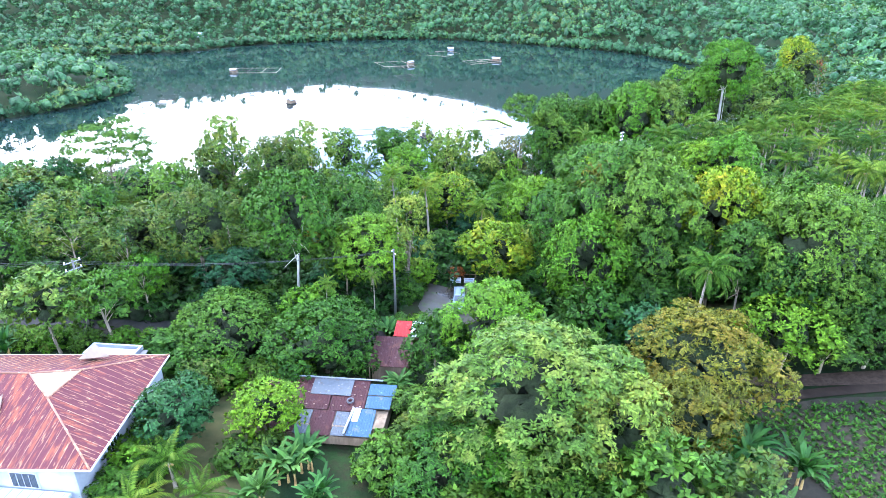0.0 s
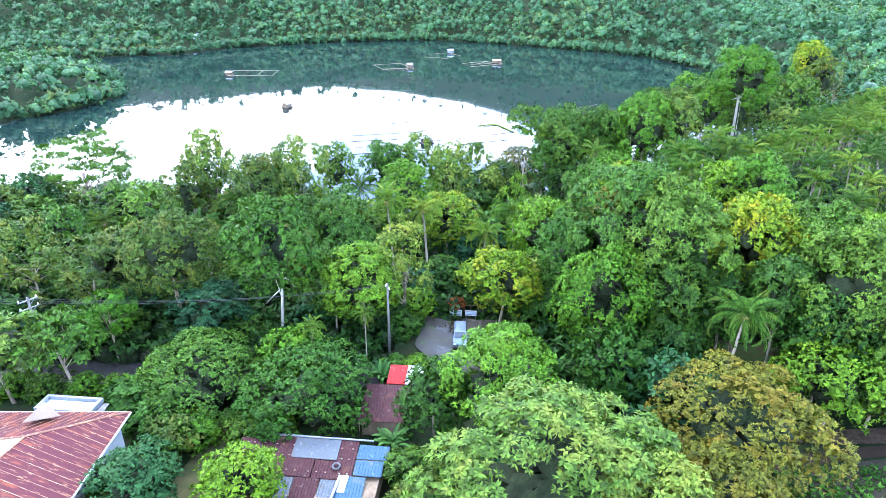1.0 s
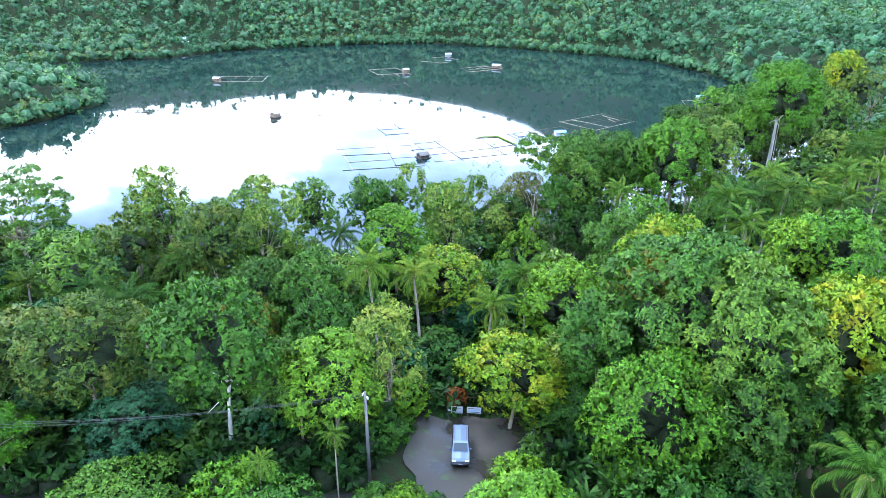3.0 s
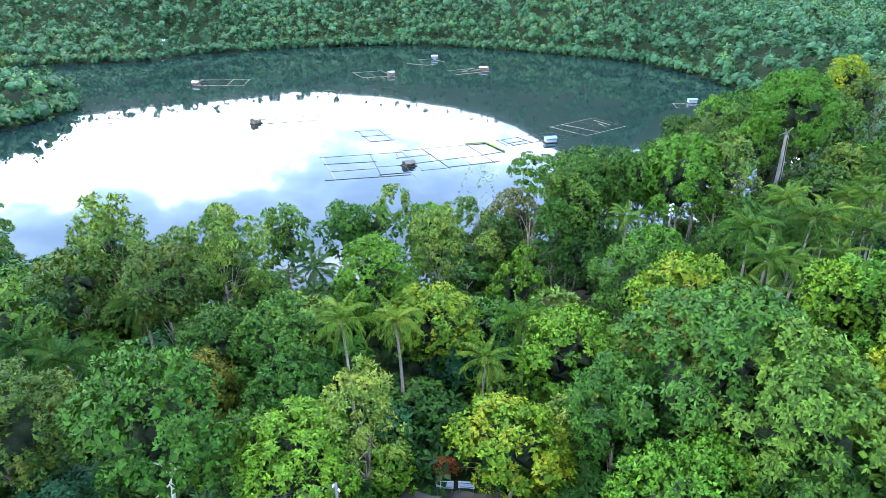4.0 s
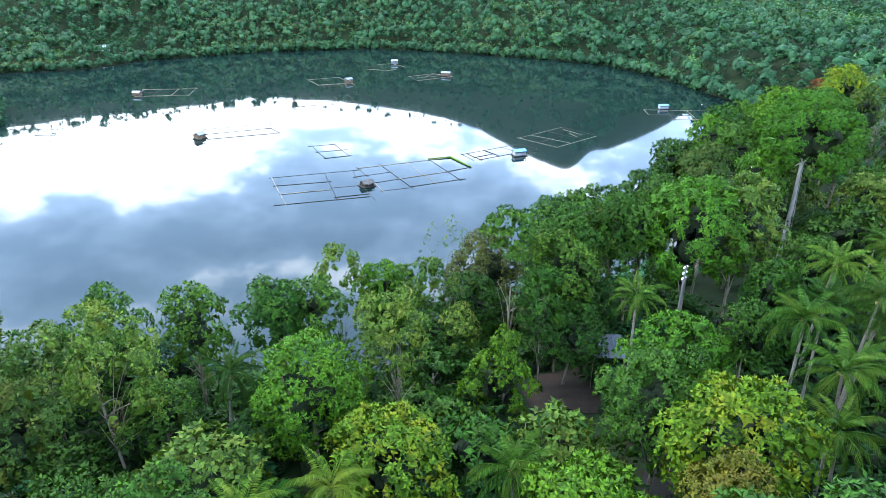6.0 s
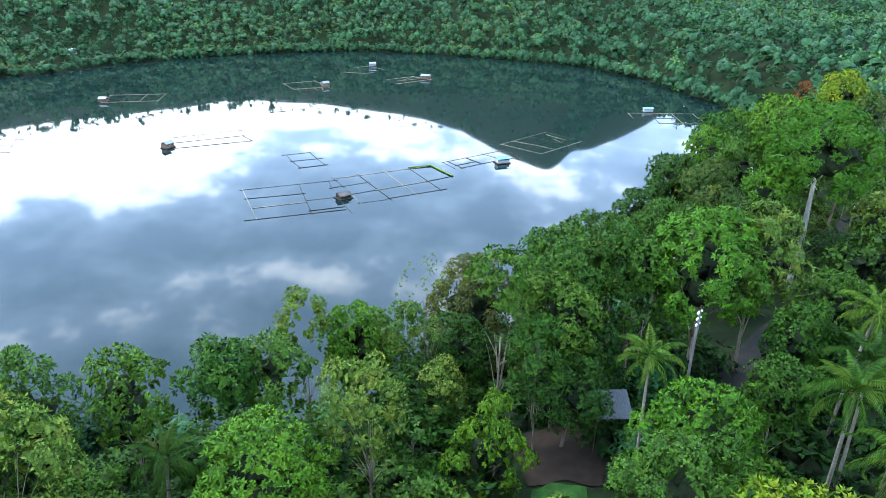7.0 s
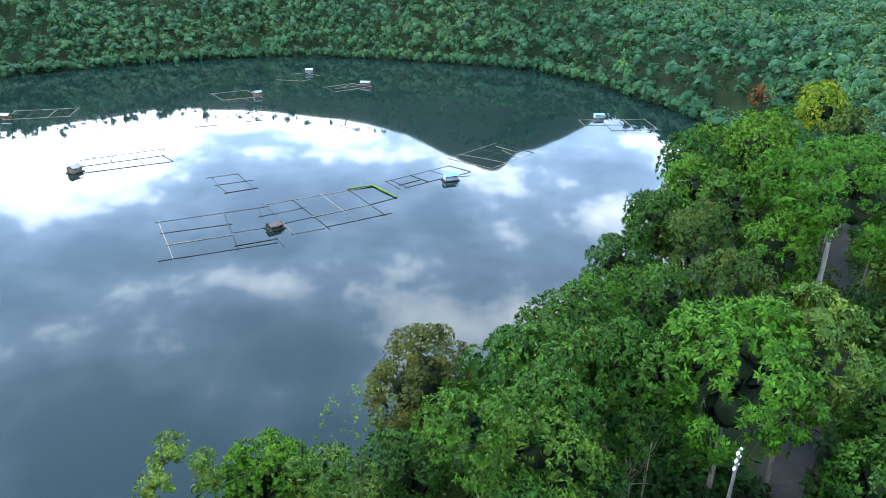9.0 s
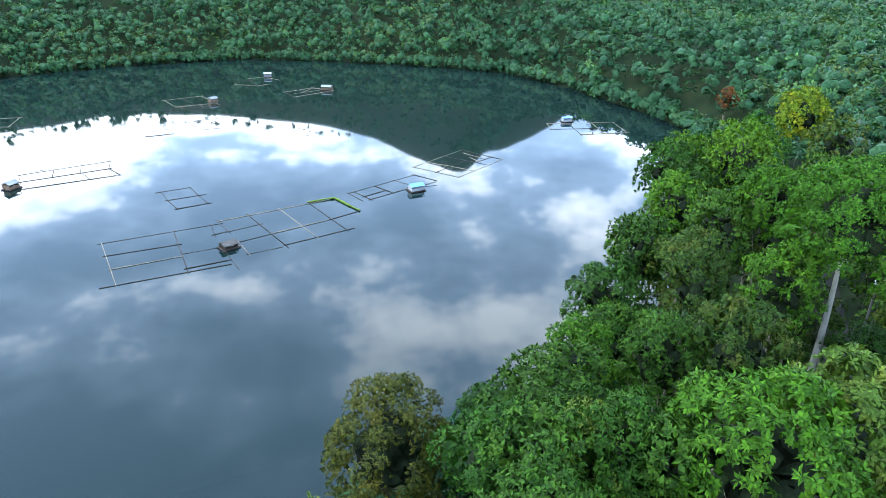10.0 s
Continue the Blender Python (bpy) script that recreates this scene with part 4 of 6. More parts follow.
# ---- far woods round the lake ----
def far_woods():
    rg = np.random.default_rng(11)
    V, F, M, O, n = [], [], [], [], 0
    gx, gy = np.meshgrid(np.arange(-620, 680, 7.0), np.arange(150, 1000, 7.0))
    P = np.stack([gx.ravel(), gy.ravel()], -1)
    P = P + rg.uniform(-2.8, 2.8, P.shape)
    d = lake_distance(P[:, 0], P[:, 1])
    keep = (d > 0.6) & (d < 640) & ((P[:, 1] > 233) | (P[:, 0] < -125) | (P[:, 0] > 112)) & (rg.uniform(0, 1, len(d)) < np.where(P[:, 0] > 140, np.interp(d, [0, 60, 330, 640], [1, 1.0, 0.5, 0.3]), np.interp(d, [0, 12, 60, 105, 140, 330, 400], [1.0, 1.0, 1.0, 0.95, 0.12, 0.06, 0])))
    keep &= np.abs(P[:, 0]) < 0.82 * P[:, 1] + 40
    # leave room for the trees that stand singly
    single = np.array([(a, b) for a, b, _ in taken])
    for i in np.nonzero(keep)[0]:
        if P[i, 1] < 300 and np.min(np.hypot(single[:, 0] - P[i, 0], single[:, 1] - P[i, 1])) < 5:
            keep[i] = False
    P, d = P[keep], d[keep]
    # a close fringe of bushes hangs over the water's edge
    edge = []
    for (ax, ay), (bx, by) in zip(LAKE, np.roll(LAKE, -1, axis=0)):
        L = math.hypot(bx - ax, by - ay)
        for k in range(int(L / 3.2)):
            q = (k + rg.uniform(0, 1)) / (L / 3.2)
            edge.append((ax + (bx - ax) * q + rg.normal(0, 0.8), ay + (by - ay) * q + rg.normal(0, 0.8)))
    edge = np.array(edge)
    P, d = np.concatenate([P, edge]), np.concatenate([d, np.full(len(edge), 1.0)])
    Z = np.maximum(height(P[:, 0], P[:, 1]), 0.0)
    for (x, y), z, dd in zip(P, Z, d):
        lie = math.sin(x * 0.031 + 1.3 * math.sin(y * 0.023)) + math.cos(y * 0.037 + 0.9 * math.sin(x * 0.027)) + rg.normal(0, 0.75)
        tone = 2 if lie < -0.9 else 0 if lie < 0.55 else 3 if lie < 1.35 else 1
        r = (3.2 + 4.2 * rg.uniform() ** 1.5) * (1.6 if dd > 330 else 1)
        h = (4.5 + 1.1 * r + rg.uniform(0, 3.5)) * (0.6 if dd < 6 else 1)
        near = math.hypot(x, y - 110)
        close = near < 235
        if rg.uniform() < (0.42 if lie < -0.3 else 0.12) and dd > 6:
            m = 11
            az = np.arange(m) * 2 * np.pi / m + rg.uniform(0, 3)
            D = np.stack([np.cos(az), np.sin(az), rg.uniform(-0.3, 0.7, m)], -1)
            S = np.stack([-np.sin(az), np.cos(az), 0 * az], -1) * 0.45
            c = np.array([x, y, z + h + 1.0])
            L = rg.uniform(3.0, 4.2)
            v = np.stack([np.repeat(c[None], m, 0), c + D * L * 0.55 + S, c + D * L + np.array([0, 0, -1.3]), c + D * L * 0.55 - S], 1).reshape(-1, 3)
            k = m
        else:
            # a crown of rounded masses with loose sprays of leaves over them
            m, lumps = (26, 5) if close else (10, 3) if dd < 330 else (6, 2)
            low = 0.42 if dd < 8 else 0.58
            c = np.array([x, y, z + h * low])
            span = np.array([r, r, h * (1 - low)])
            e = unit(rg.normal(0, 1, (lumps, 3)) + np.array([0, -0.25, 0.55]))
            cc = c + e * span * rg.uniform(0.4, 0.68, (lumps, 1))
            lr = r * rg.uniform(0.42, 0.62, (lumps, 1, 1))
            cv = (cc[:, None] + ICO[None] * lr * 0.8 * rg.uniform(0.72, 1.2, (lumps, 12, 1)) * np.array([1, 1, 0.9])).reshape(-1, 3)
            cf = (ICO_F[None] + 12 * np.arange(lumps)[:, None, None]).reshape(-1, 3)
            w = rg.integers(0, lumps, m)
            D = unit(rg.normal(0, 1, (m, 3)) + np.array([0, -0.3, 0.6]))
            p = cc[w] + D * lr[w, 0] * rg.uniform(0.85, 1.15, (m, 1))
            size = 0.95 if close else 0.36 * r
            v, _ = rosettes(p, unit(D + np.array([0, 0, 0.3])), 3, size, size * 0.55, (40, 90), rg, 0.1)
            k = m * 3
            # the masses take the deep tone: shade within the crown, put into colour
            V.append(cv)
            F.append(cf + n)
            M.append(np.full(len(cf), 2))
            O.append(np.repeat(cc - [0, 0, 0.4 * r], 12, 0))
            n += len(cv)
        i = np.arange(k)[:, None] * 4 + n
        V.append(v)
        F.append(np.concatenate([i + [[0, 1, 2]], i + [[0, 2, 3]]]))
        M.append(np.full(2 * k, tone))
        O.append(np.repeat(c[None] - [0, 0, 1.0], len(v), 0))
        n += len(v)
    V, F = np.vstack(V), np.vstack(F)
    N = unit(V - np.vstack(O))
    fn = unit(np.cross(V[F[:, 1]] - V[F[:, 0]], V[F[:, 2]] - V[F[:, 0]]))
    away = np.sum(fn * N[F[:, 0]], axis=1) < 0
    F[away] = F[away][:, ::-1]
    fn[away] *= -1
    N[F[:, 1]] += 0.35 * fn
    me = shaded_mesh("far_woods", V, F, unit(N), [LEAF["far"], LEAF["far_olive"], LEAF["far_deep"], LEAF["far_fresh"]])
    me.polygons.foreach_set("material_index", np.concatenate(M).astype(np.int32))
    ob = new("far_woods", me)
    tagged(ob, "dense green woodland with palms on the lake's far slopes", "woodland", kind="stuff")
    print("far trees", len(P), "tris", len(F))


far_woods()


def undergrowth():
    rg = np.random.default_rng(12)
    P = np.stack([rg.uniform(-110, 130, 9000), rg.uniform(30, 262, 9000)], -1)
    P[3000:5200] = np.stack([rg.uniform(-62, 48, 2200), rg.uniform(86, 146, 2200)], -1)
    P[1500:2300] = np.stack([rg.uniform(18, 75, 800), rg.uniform(92, 150, 800)], -1)
    P[2300:3000] = np.stack([rg.uniform(-35, 30, 700), rg.uniform(130, 160, 700)], -1)
    P[:1500] = np.stack([rg.uniform(-80, 20, 1500), rg.uniform(72, 100, 1500)], -1)
    d = lake_distance(P[:, 0], P[:, 1])
    keep = [(dd > 0.5) and not is_clear(x, y, 0.3) and road_distance(x, y) > 2.9 and abs(x + 4) < y * 0.95 + 20 for (x, y), dd in zip(P, d)]
    P = P[np.array(keep)][:3200]
    Z = height(P[:, 0], P[:, 1])
    m = 5
    D = unit(rg.normal(0, 1, (len(P), m, 3)) + np.array([0, 0, 0.8]))
    r = rg.uniform(0.8, 2.6, (len(P), 1, 1))
    p = np.concatenate([P, Z[:, None] + 0.5], 1)[:, None] + D * r * np.array([1, 1, 1.25])
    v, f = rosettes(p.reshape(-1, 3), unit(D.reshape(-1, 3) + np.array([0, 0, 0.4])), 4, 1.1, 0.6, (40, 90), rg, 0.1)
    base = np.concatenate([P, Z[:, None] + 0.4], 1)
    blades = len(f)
    # shrub cores use the same shade-dark fill
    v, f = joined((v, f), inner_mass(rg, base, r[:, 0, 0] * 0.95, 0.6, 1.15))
    me = mesh_from("undergrowth", v, f, [LEAF["under"], INNER_SHADE])
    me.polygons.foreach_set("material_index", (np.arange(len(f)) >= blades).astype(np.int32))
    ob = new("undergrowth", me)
    tagged(ob, "thick green shrubs and ferns under the trees", "undergrowth", kind="stuff")


undergrowth()


# ---- road, parking, yard, field ----
def ribbon(path, half, lift, step=2.0):
    """A strip along a path, draped on the ground."""
    P = []
    for (ax, ay), (bx, by) in zip(path, path[1:]):
        n = max(1, int(math.hypot(bx - ax, by - ay) / step))
        P += [(ax + (bx - ax) * i / n, ay + (by - ay) * i / n) for i in range(n)]
    P.append(path[-1])
    P = np.array(P)
    for _ in range(6):
        P[1:-1] = (P[:-2] + 2 * P[1:-1] + P[2:]) / 4
    T = unit(np.gradient(P, axis=0))
    S = np.stack([T[:, 1], -T[:, 0]], -1)
    cols = np.linspace(-1, 1, 5) * half
    XY = P[:, None] + S[:, None] * cols[None, :, None]
    Z = height(XY[..., 0], XY[..., 1]) + lift
    V = np.concatenate([XY, Z[..., None]], -1).reshape(-1, 3)
    m = len(cols)
    F = [(i * m + j, i * m + j + 1, (i + 1) * m + j + 1, (i + 1) * m + j) for i in range(len(P) - 1) for j in range(m - 1)]
    return V, [f[::-1] for f in F]


def patch(x0, x1, y0, y1, lift, wob, seed, step=1.0):
    """An uneven patch of ground cover."""
    rg = np.random.default_rng(seed)
    cx, cy = (x0 + x1) / 2, (y0 + y1) / 2
    n = 40
    a = np.arange(n) * 2 * np.pi / n
    rr = 1 + wob * (np.sin(3 * a + rg.uniform(0, 6)) + 0.6 * np.sin(7 * a + rg.uniform(0, 6))) * 0.5
    sq = 1 / np.maximum(np.abs(np.cos(a)), np.abs(np.sin(a))) ** 0.7
    V, F = [], []
    rings = 6
    for k in range(1, rings + 1):
        for i in range(n):
            x, y = cx + np.cos(a[i]) * sq[i] * rr[i] * (x1 - x0) / 2 * k / rings, cy + np.sin(a[i]) * sq[i] * rr[i] * (y1 - y0) / 2 * k / rings
            V.append((x, y, ground_at(x, y) + lift))
    V.append((cx, cy, ground_at(cx, cy) + lift))
    for k in range(rings - 1):
        for i in range(n):
            j = (i + 1) % n
            F.append((k * n + i, (k + 1) * n + i, (k + 1) * n + j, k * n + j))
    F += [(len(V) - 1, i, (i + 1) % n) for i in range(n)]
    return V, F


road = new("road", mesh_from("road", *ribbon(ROAD, 2.25, 0.16), ASPHALT, True))
tagged(road, "narrow worn asphalt road winding through the trees", "road", kind="structure")


def mossy_concrete():
    m, nt, b = base_mat("concrete_mossy", 0.8)
    vec = nt.nodes.new("ShaderNodeNewGeometry").outputs["Position"]
    big, mid, fine = noise_of(nt, 0.22, 3.0, 0.6, vec), noise_of(nt, 0.8, 5.0, 0.65, vec), noise_of(nt, 5.0, 3.0, 0.6, vec)
    c = mixed(nt, fine, (0.026, 0.023, 0.018), (0.05, 0.044, 0.035))
    c = mixed(nt, ramped(nt, big, 0.42, 0.58), c, (0.02, 0.017, 0.013))
    c = mixed(nt, ramped(nt, mid, 0.56, 0.66), c, (0.03, 0.05, 0.012))
    nt.links.new(c, b.inputs["Base Color"])
    nt.links.new(ramped(nt, big, 0.7, 0.3), b.inputs["Roughness"])
    b.inputs["Specular IOR Level"].default_value = 0.25
    bumped(nt, b, fine, 0.4, 0.02)
    return m


CONCRETE = mossy_concrete()
lot = new("pavement", mesh_from("pavement", *patch(-11.4, 0.2, 77.5, 90.5, 0.22, 0.24, 4), CONCRETE, True))
tagged(lot, "mossy wet concrete parking apron beside the road", "pavement", kind="structure")
YARD = simple_mat("yard_dry_grass", (0.028, 0.034, 0.01), (0.065, 0.055, 0.022), 0.8, 0.95, 0.6, bdist=0.08)
yard = new("ground_yard", mesh_from("ground_yard", *patch(-31.5, -23.5, 30, 68, 0.2, 0.14, 5), YARD, True))
tagged(yard, "trodden dry grass yard between house and shed", "ground", kind="structure")
LAWN = simple_mat("lawn_grass", (0.018, 0.055, 0.008), (0.036, 0.09, 0.013), 2.5, 0.95, 0.6, bdist=0.08)
lawn = new("ground_lawn", mesh_from("ground_lawn", *patch(5, 11.2, 120.2, 126.2, 0.24, 0.18, 6), LAWN, True))
tagged(lawn, "small mown green lawn in a clearing", "ground", kind="structure")
dirt = new("ground_dirt", mesh_from("ground_dirt", *patch(5, 16, 126, 138, 0.2, 0.2, 7), SOIL, True))
tagged(dirt, "bare dark soil in a clearing under the trees", "ground", kind="structure")
FIELD = simple_mat("field_soil", (0.02, 0.018, 0.012), (0.036, 0.03, 0.02), 1.5, 0.95, 0.7, bdist=0.1)
field = new("ground_field", mesh_from("ground_field", *patch(27, 66, 22, 64.5, 0.2, 0.05, 8), FIELD, True))
tagged(field, "tilled soil of a vegetable field", "ground", kind="structure")
track = new("road_track", mesh_from("road_track", *ribbon([(25, 63), (33, 65.5), (45, 66.5), (80, 68)], 0.8, 0.2), SOIL, True))
tagged(track, "earth farm track along the edge of the field", "road", kind="structure")


def crop_rows():
    rg = np.random.default_rng(21)
    P = []
    for i in range(40):
        for j in range(80):
            u, v = i * 1.0, j * 0.55
            x, y = 27 + u * 0.94 + v * 0.34 + rg.normal(0, 0.08), 63.5 - v * 0.94 + u * 0.1 + rg.normal(0, 0.1)
            if 27 < x < 64 and 24 < y < 63.5 and rg.uniform() < 0.9:
                P.append((x, y, ground_at(x, y) + 0.3))
    P = np.array(P)
    v, f = rosettes(P, unit(np.array([0, 0, 1.0]) + rg.normal(0, 0.15, P.shape)), 7, 0.58, 0.26, (25, 80), rg, 0.1)
    ob = new("crop_plants", mesh_from("crop_plants", v, f, LEAF["mid"]))
    tagged(ob, "rows of low leafy green crop plants", "crops", kind="stuff")


crop_rows()
for i, x in enumerate((-62.5, -59.5, -55.8, -52.3, -47.3, -43.6, -40.5)):
    plant_tree(x, 66.0 + 0.07 * (x + 50), 32.3 - 0.3 * (i % 2), 1.7, "dense", "bright" if i % 3 else "mid", "clipped round garden shrub beside the road", i, name="shrub", ncat="shrub")
for i, (x, y, s) in enumerate([(25.2, 52.5, 1.5), (21.8, 48.3, 1.4), (15.8, 46.2, 1.3), (12.5, 44.5, 1.2), (28.5, 50.5, 1.3), (18.2, 44.6, 1.4), (9.4, 43.4, 1.2), (24.5, 46.5, 1.4), (-19.9, 46.3, 1.25), (-18.0, 48.2, 1.2), (-20.8, 42.5, 1.1),
                               (-15.5, 43.6, 1.0), (-11.2, 60.6, 1.1), (8.0, 78.4, 1.3), (6.4, 76.2, 1.1), (-14.2, 72.4, 1.1), (-60, 63, 1.0)]):
    plant_banana(x, y, i, s)
for i, (x, y, top, s) in enumerate([(-30.0, 44.2, 32.2, 1.0), (-31.0, 39.5, 31.5, 1.0), (-25.8, 41.4, 31.2, 0.9), (-66, 66, 33, 0.9)]):
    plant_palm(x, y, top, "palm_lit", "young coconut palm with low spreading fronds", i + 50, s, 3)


for i, (x, y, top, r) in enumerate([(-33.6, 44.5, 32.2, 1.9), (-33.2, 47.5, 32.6, 2.1), (-34.0, 55.5, 33.0, 2.2), (-33.5, 59.5, 33.2, 2.4), (-36.5, 61.5, 33.4, 2.4), (-31.5, 60.5, 32.6, 2.0), (-24.8, 47.8, 32, 1.9), (-22.2, 49.0, 32.4, 2.0),
                                  (-26.5, 61.5, 32, 1.8), (-24.5, 64, 32.6, 2.2), (-8.6, 57.5, 32.5, 2.2), (-7.5, 52, 33.5, 2.8), (-10.2, 48.5, 33.0, 2.6), (0.5, 47, 35.5, 3.4), (6, 46.5, 35, 3.2)]):
    plant_tree(x, y, top, r, ("dense", "broad", "fine")[i % 3], ("mid", "bright", "deep", "olive")[i % 4], "leafy garden shrub beside the buildings", i, name="shrub", ncat="shrub")


for i, (x, y, top, s) in enumerate([(-16.8, 76.0, 36.4, 0.42), (-21.6, 70.6, 37.6, 0.45)]):
    plant_palm(x, y, top, "palm_lit", "slim young palm with a thin pale trunk by the road", i + 70, s)
for i, (x, y, top, r) in enumerate([(-34.4, 42.0, 32.6, 1.9), (-34.9, 45.5, 33.0, 2.0), (-35.0, 49.5, 33.2, 2.0), (-35.4, 53.5, 33.4, 2.0), (-10.5, 75.6, 31.0, 1.7), (-7.8, 75.2, 30.8, 1.5), (-13.4, 75.2, 31.2, 1.8), (0.2, 78.4, 32.6, 2.4), (1.6, 81.6, 32.4, 2.2),
                                     (-14.2, 85.6, 32.0, 2.2), (-13.0, 90.4, 32.5, 2.4), (2.6, 88.5, 33.0, 2.4)]):
    plant_tree(x, y, top, r, ("broad", "dense", "open")[i % 3], ("mid", "bright", "deep")[i % 3], "loose leafy shrub growing at the edge of the yard", i + 20, name="shrub", ncat="shrub")


# ---- fish pens on the lake ----
# floating pens: ends of every bamboo pole on the water, x1 y1 x2 y2
PEN_A = [(-73.2, 297.0, -41.0, 308.1), (-68.7, 287.9, -50.5, 293.2), (-64.9, 278.6, -47.8, 284.5), (-47.9, 286.2, -38.2, 289.4), (-63.7, 267.8, -34.1, 277.2), (-44.6, 276.4, -34.8, 280.0), (-72.8, 297.3, -60.6, 268.7), (-53.9, 303.2, -44.1, 274.0), (-43.7, 307.3, -41.0, 298.0), (-42.8, 311.1, -37.0, 299.9), (-42.0, 310.1, -6.0, 326.1), (-41.5, 299.2, -38.7, 300.9), (-37.5, 301.1, -28.7, 305.8), (-32.7, 292.8, -24.7, 297.2), (-24.7, 297.2, -7.0, 306.7), (-29.6, 283.4, -21.2, 286.8), (-19.5, 288.5, -0.6, 297.8), (-33.9, 315.3, -19.0, 286.5), (-23.9, 318.7, -10.8, 292.4), (-14.4, 322.7, -2.1, 297.1), (-7.0, 306.7, 2.2, 312.8), (-36.6, 286.6, -31.3, 274.4), (-33.6, 292.6, -29.4, 283.1)]
PEN_B = [(-1.0, 330.9, 24.3, 348.5), (6.5, 323.5, 19.8, 332.5), (4.4, 326.7, 12.0, 332.0), (-1.0, 330.9, 3.3, 323.0), (1.0, 332.2, 6.8, 323.0), (8.6, 337.4, 14.5, 329.2), (16.3, 342.8, 20.7, 337.7), (24.3, 348.5, 31.5, 340.5), (20.0, 331.4, 31.4, 339.4), (21.3, 333.3, 30.5, 334.9)]
PEN_C = [(-68.0, 341.5, -57.4, 345.7), (-62.4, 332.6, -51.1, 337.0), (-57.1, 323.6, -47.9, 327.7), (-66.1, 341.3, -61.9, 331.9), (-61.9, 331.9, -57.0, 323.4), (-57.4, 345.7, -52.7, 336.1), (-52.7, 336.1, -48.1, 327.8)]
PEN_D = [(-124.7, 370.2, -95.7, 385.1), (-120.4, 361.2, -93.3, 374.1), (-116.4, 352.3, -86.6, 365.0), (-125.0, 370.7, -116.4, 352.3), (-114.2, 375.8, -111.4, 366.1), (-105.7, 380.2, -102.7, 370.1), (-101.7, 369.4, -96.5, 361.4), (-96.2, 385.2, -93.5, 374.1), (-93.5, 374.1, -86.6, 365.0), (-121.7, 373.7, -117.4, 376.3)]
PEN_E = [(99.0, 421.7, 133.1, 419.8), (98.1, 410.3, 120.1, 408.7), (108.4, 398.3, 131.9, 398.7), (99.0, 421.7, 98.2, 409.9), (109.5, 416.5, 108.3, 397.5), (121.6, 419.6, 119.9, 398.0), (132.7, 419.8, 131.5, 398.8)]
PEN_F = [(-63.7, 578.2, -53.7, 583.1), (-63.7, 578.2, -54.8, 548.5), (-54.8, 548.5, -47.9, 555.1), (-53.7, 583.1, -42.6, 568.4), (-71.0, 568.6, -62.2, 570.1), (-69.9, 555.7, -56.3, 550.8)]
PEN_G = [(25.1, 358.8, 48.3, 380.3), (48.3, 380.3, 62.2, 363.8), (25.1, 358.8, 40.6, 343.3), (40.6, 343.3, 62.2, 363.8), (32.9, 350.4, 46.9, 364.2), (31.4, 363.8, 40.0, 357.3), (40.0, 357.3, 47.8, 350.4), (39.5, 371.7, 54.2, 357.8), (48.2, 375.3, 55.1, 365.7), (50.0, 367.9, 52.4, 362.0), (52.0, 362.1, 58.8, 368.0)]
PEN_H = [(-36.4, 524.9, -20.1, 536.9), (-36.4, 524.9, -29.6, 508.4), (-29.6, 508.4, -6.6, 525.4), (-29.6, 519.7, -13.3, 529.4), (-27.8, 530.7, -20.6, 513.8), (-20.1, 536.9, -6.6, 525.4), (-25.1, 523.8, -20.1, 534.8)]
PEN_I = [(-103.3, 509.3, -84.5, 519.6), (-92.4, 481.2, -69.4, 491.5), (-84.5, 519.6, -69.4, 491.5), (-103.3, 509.3, -92.4, 489.3), (-93.3, 512.7, -79.7, 486.3), (-92.4, 489.3, -72.1, 497.6), (-90.2, 491.7, -86.8, 480.4), (-86.1, 493.9, -83.4, 482.5), (-80.6, 494.2, -76.6, 484.2), (-76.5, 497.1, -73.7, 486.5)]
PEN_J = [(-197.8, 470.3, -166.5, 474.6), (-195.7, 460.1, -167.2, 464.3), (-193.1, 449.0, -163.3, 453.6), (-193.1, 449.0, -197.7, 471.3), (-184.1, 450.3, -186.4, 470.2), (-173.3, 451.9, -177.0, 473.2), (-163.3, 453.6, -166.7, 474.6)]
PEN_K = [(-78.4, 451.2, -61.6, 460.0), (-78.4, 451.2, -69.2, 433.3), (-69.2, 433.3, -59.6, 436.9), (-74.8, 442.6, -63.7, 447.6), (-68.9, 457.7, -63.5, 446.3)]
PEN_L = [(-100.9, 442.2, -90.7, 445.9), (-100.9, 442.2, -91.6, 423.9), (-91.6, 423.9, -81.1, 427.8), (-95.8, 435.2, -85.8, 437.0)]
PEN_M = [(-195.3, 345.4, -184.5, 346.2), (-203.0, 367.7, -193.8, 368.4), (-198.2, 356.9, -188.7, 356.4), (-194.5, 345.4, -202.1, 367.8), (-185.1, 346.1, -194.1, 368.4)]


def rod_mesh(name, p, q, r, mat):
    p, q = np.array(p, float), np.array(q, float)
    s = np.linspace(0, 1, 4)[:, None]
    sag = np.sin(s * np.pi) * np.array([[0.0, 0.0, -0.04]])
    v, f = tube_arrays(p + (q - p) * s + sag, [r, r * 1.05, r, r * 0.8], 6)
    return mesh_from(name, v, f, mat, True)


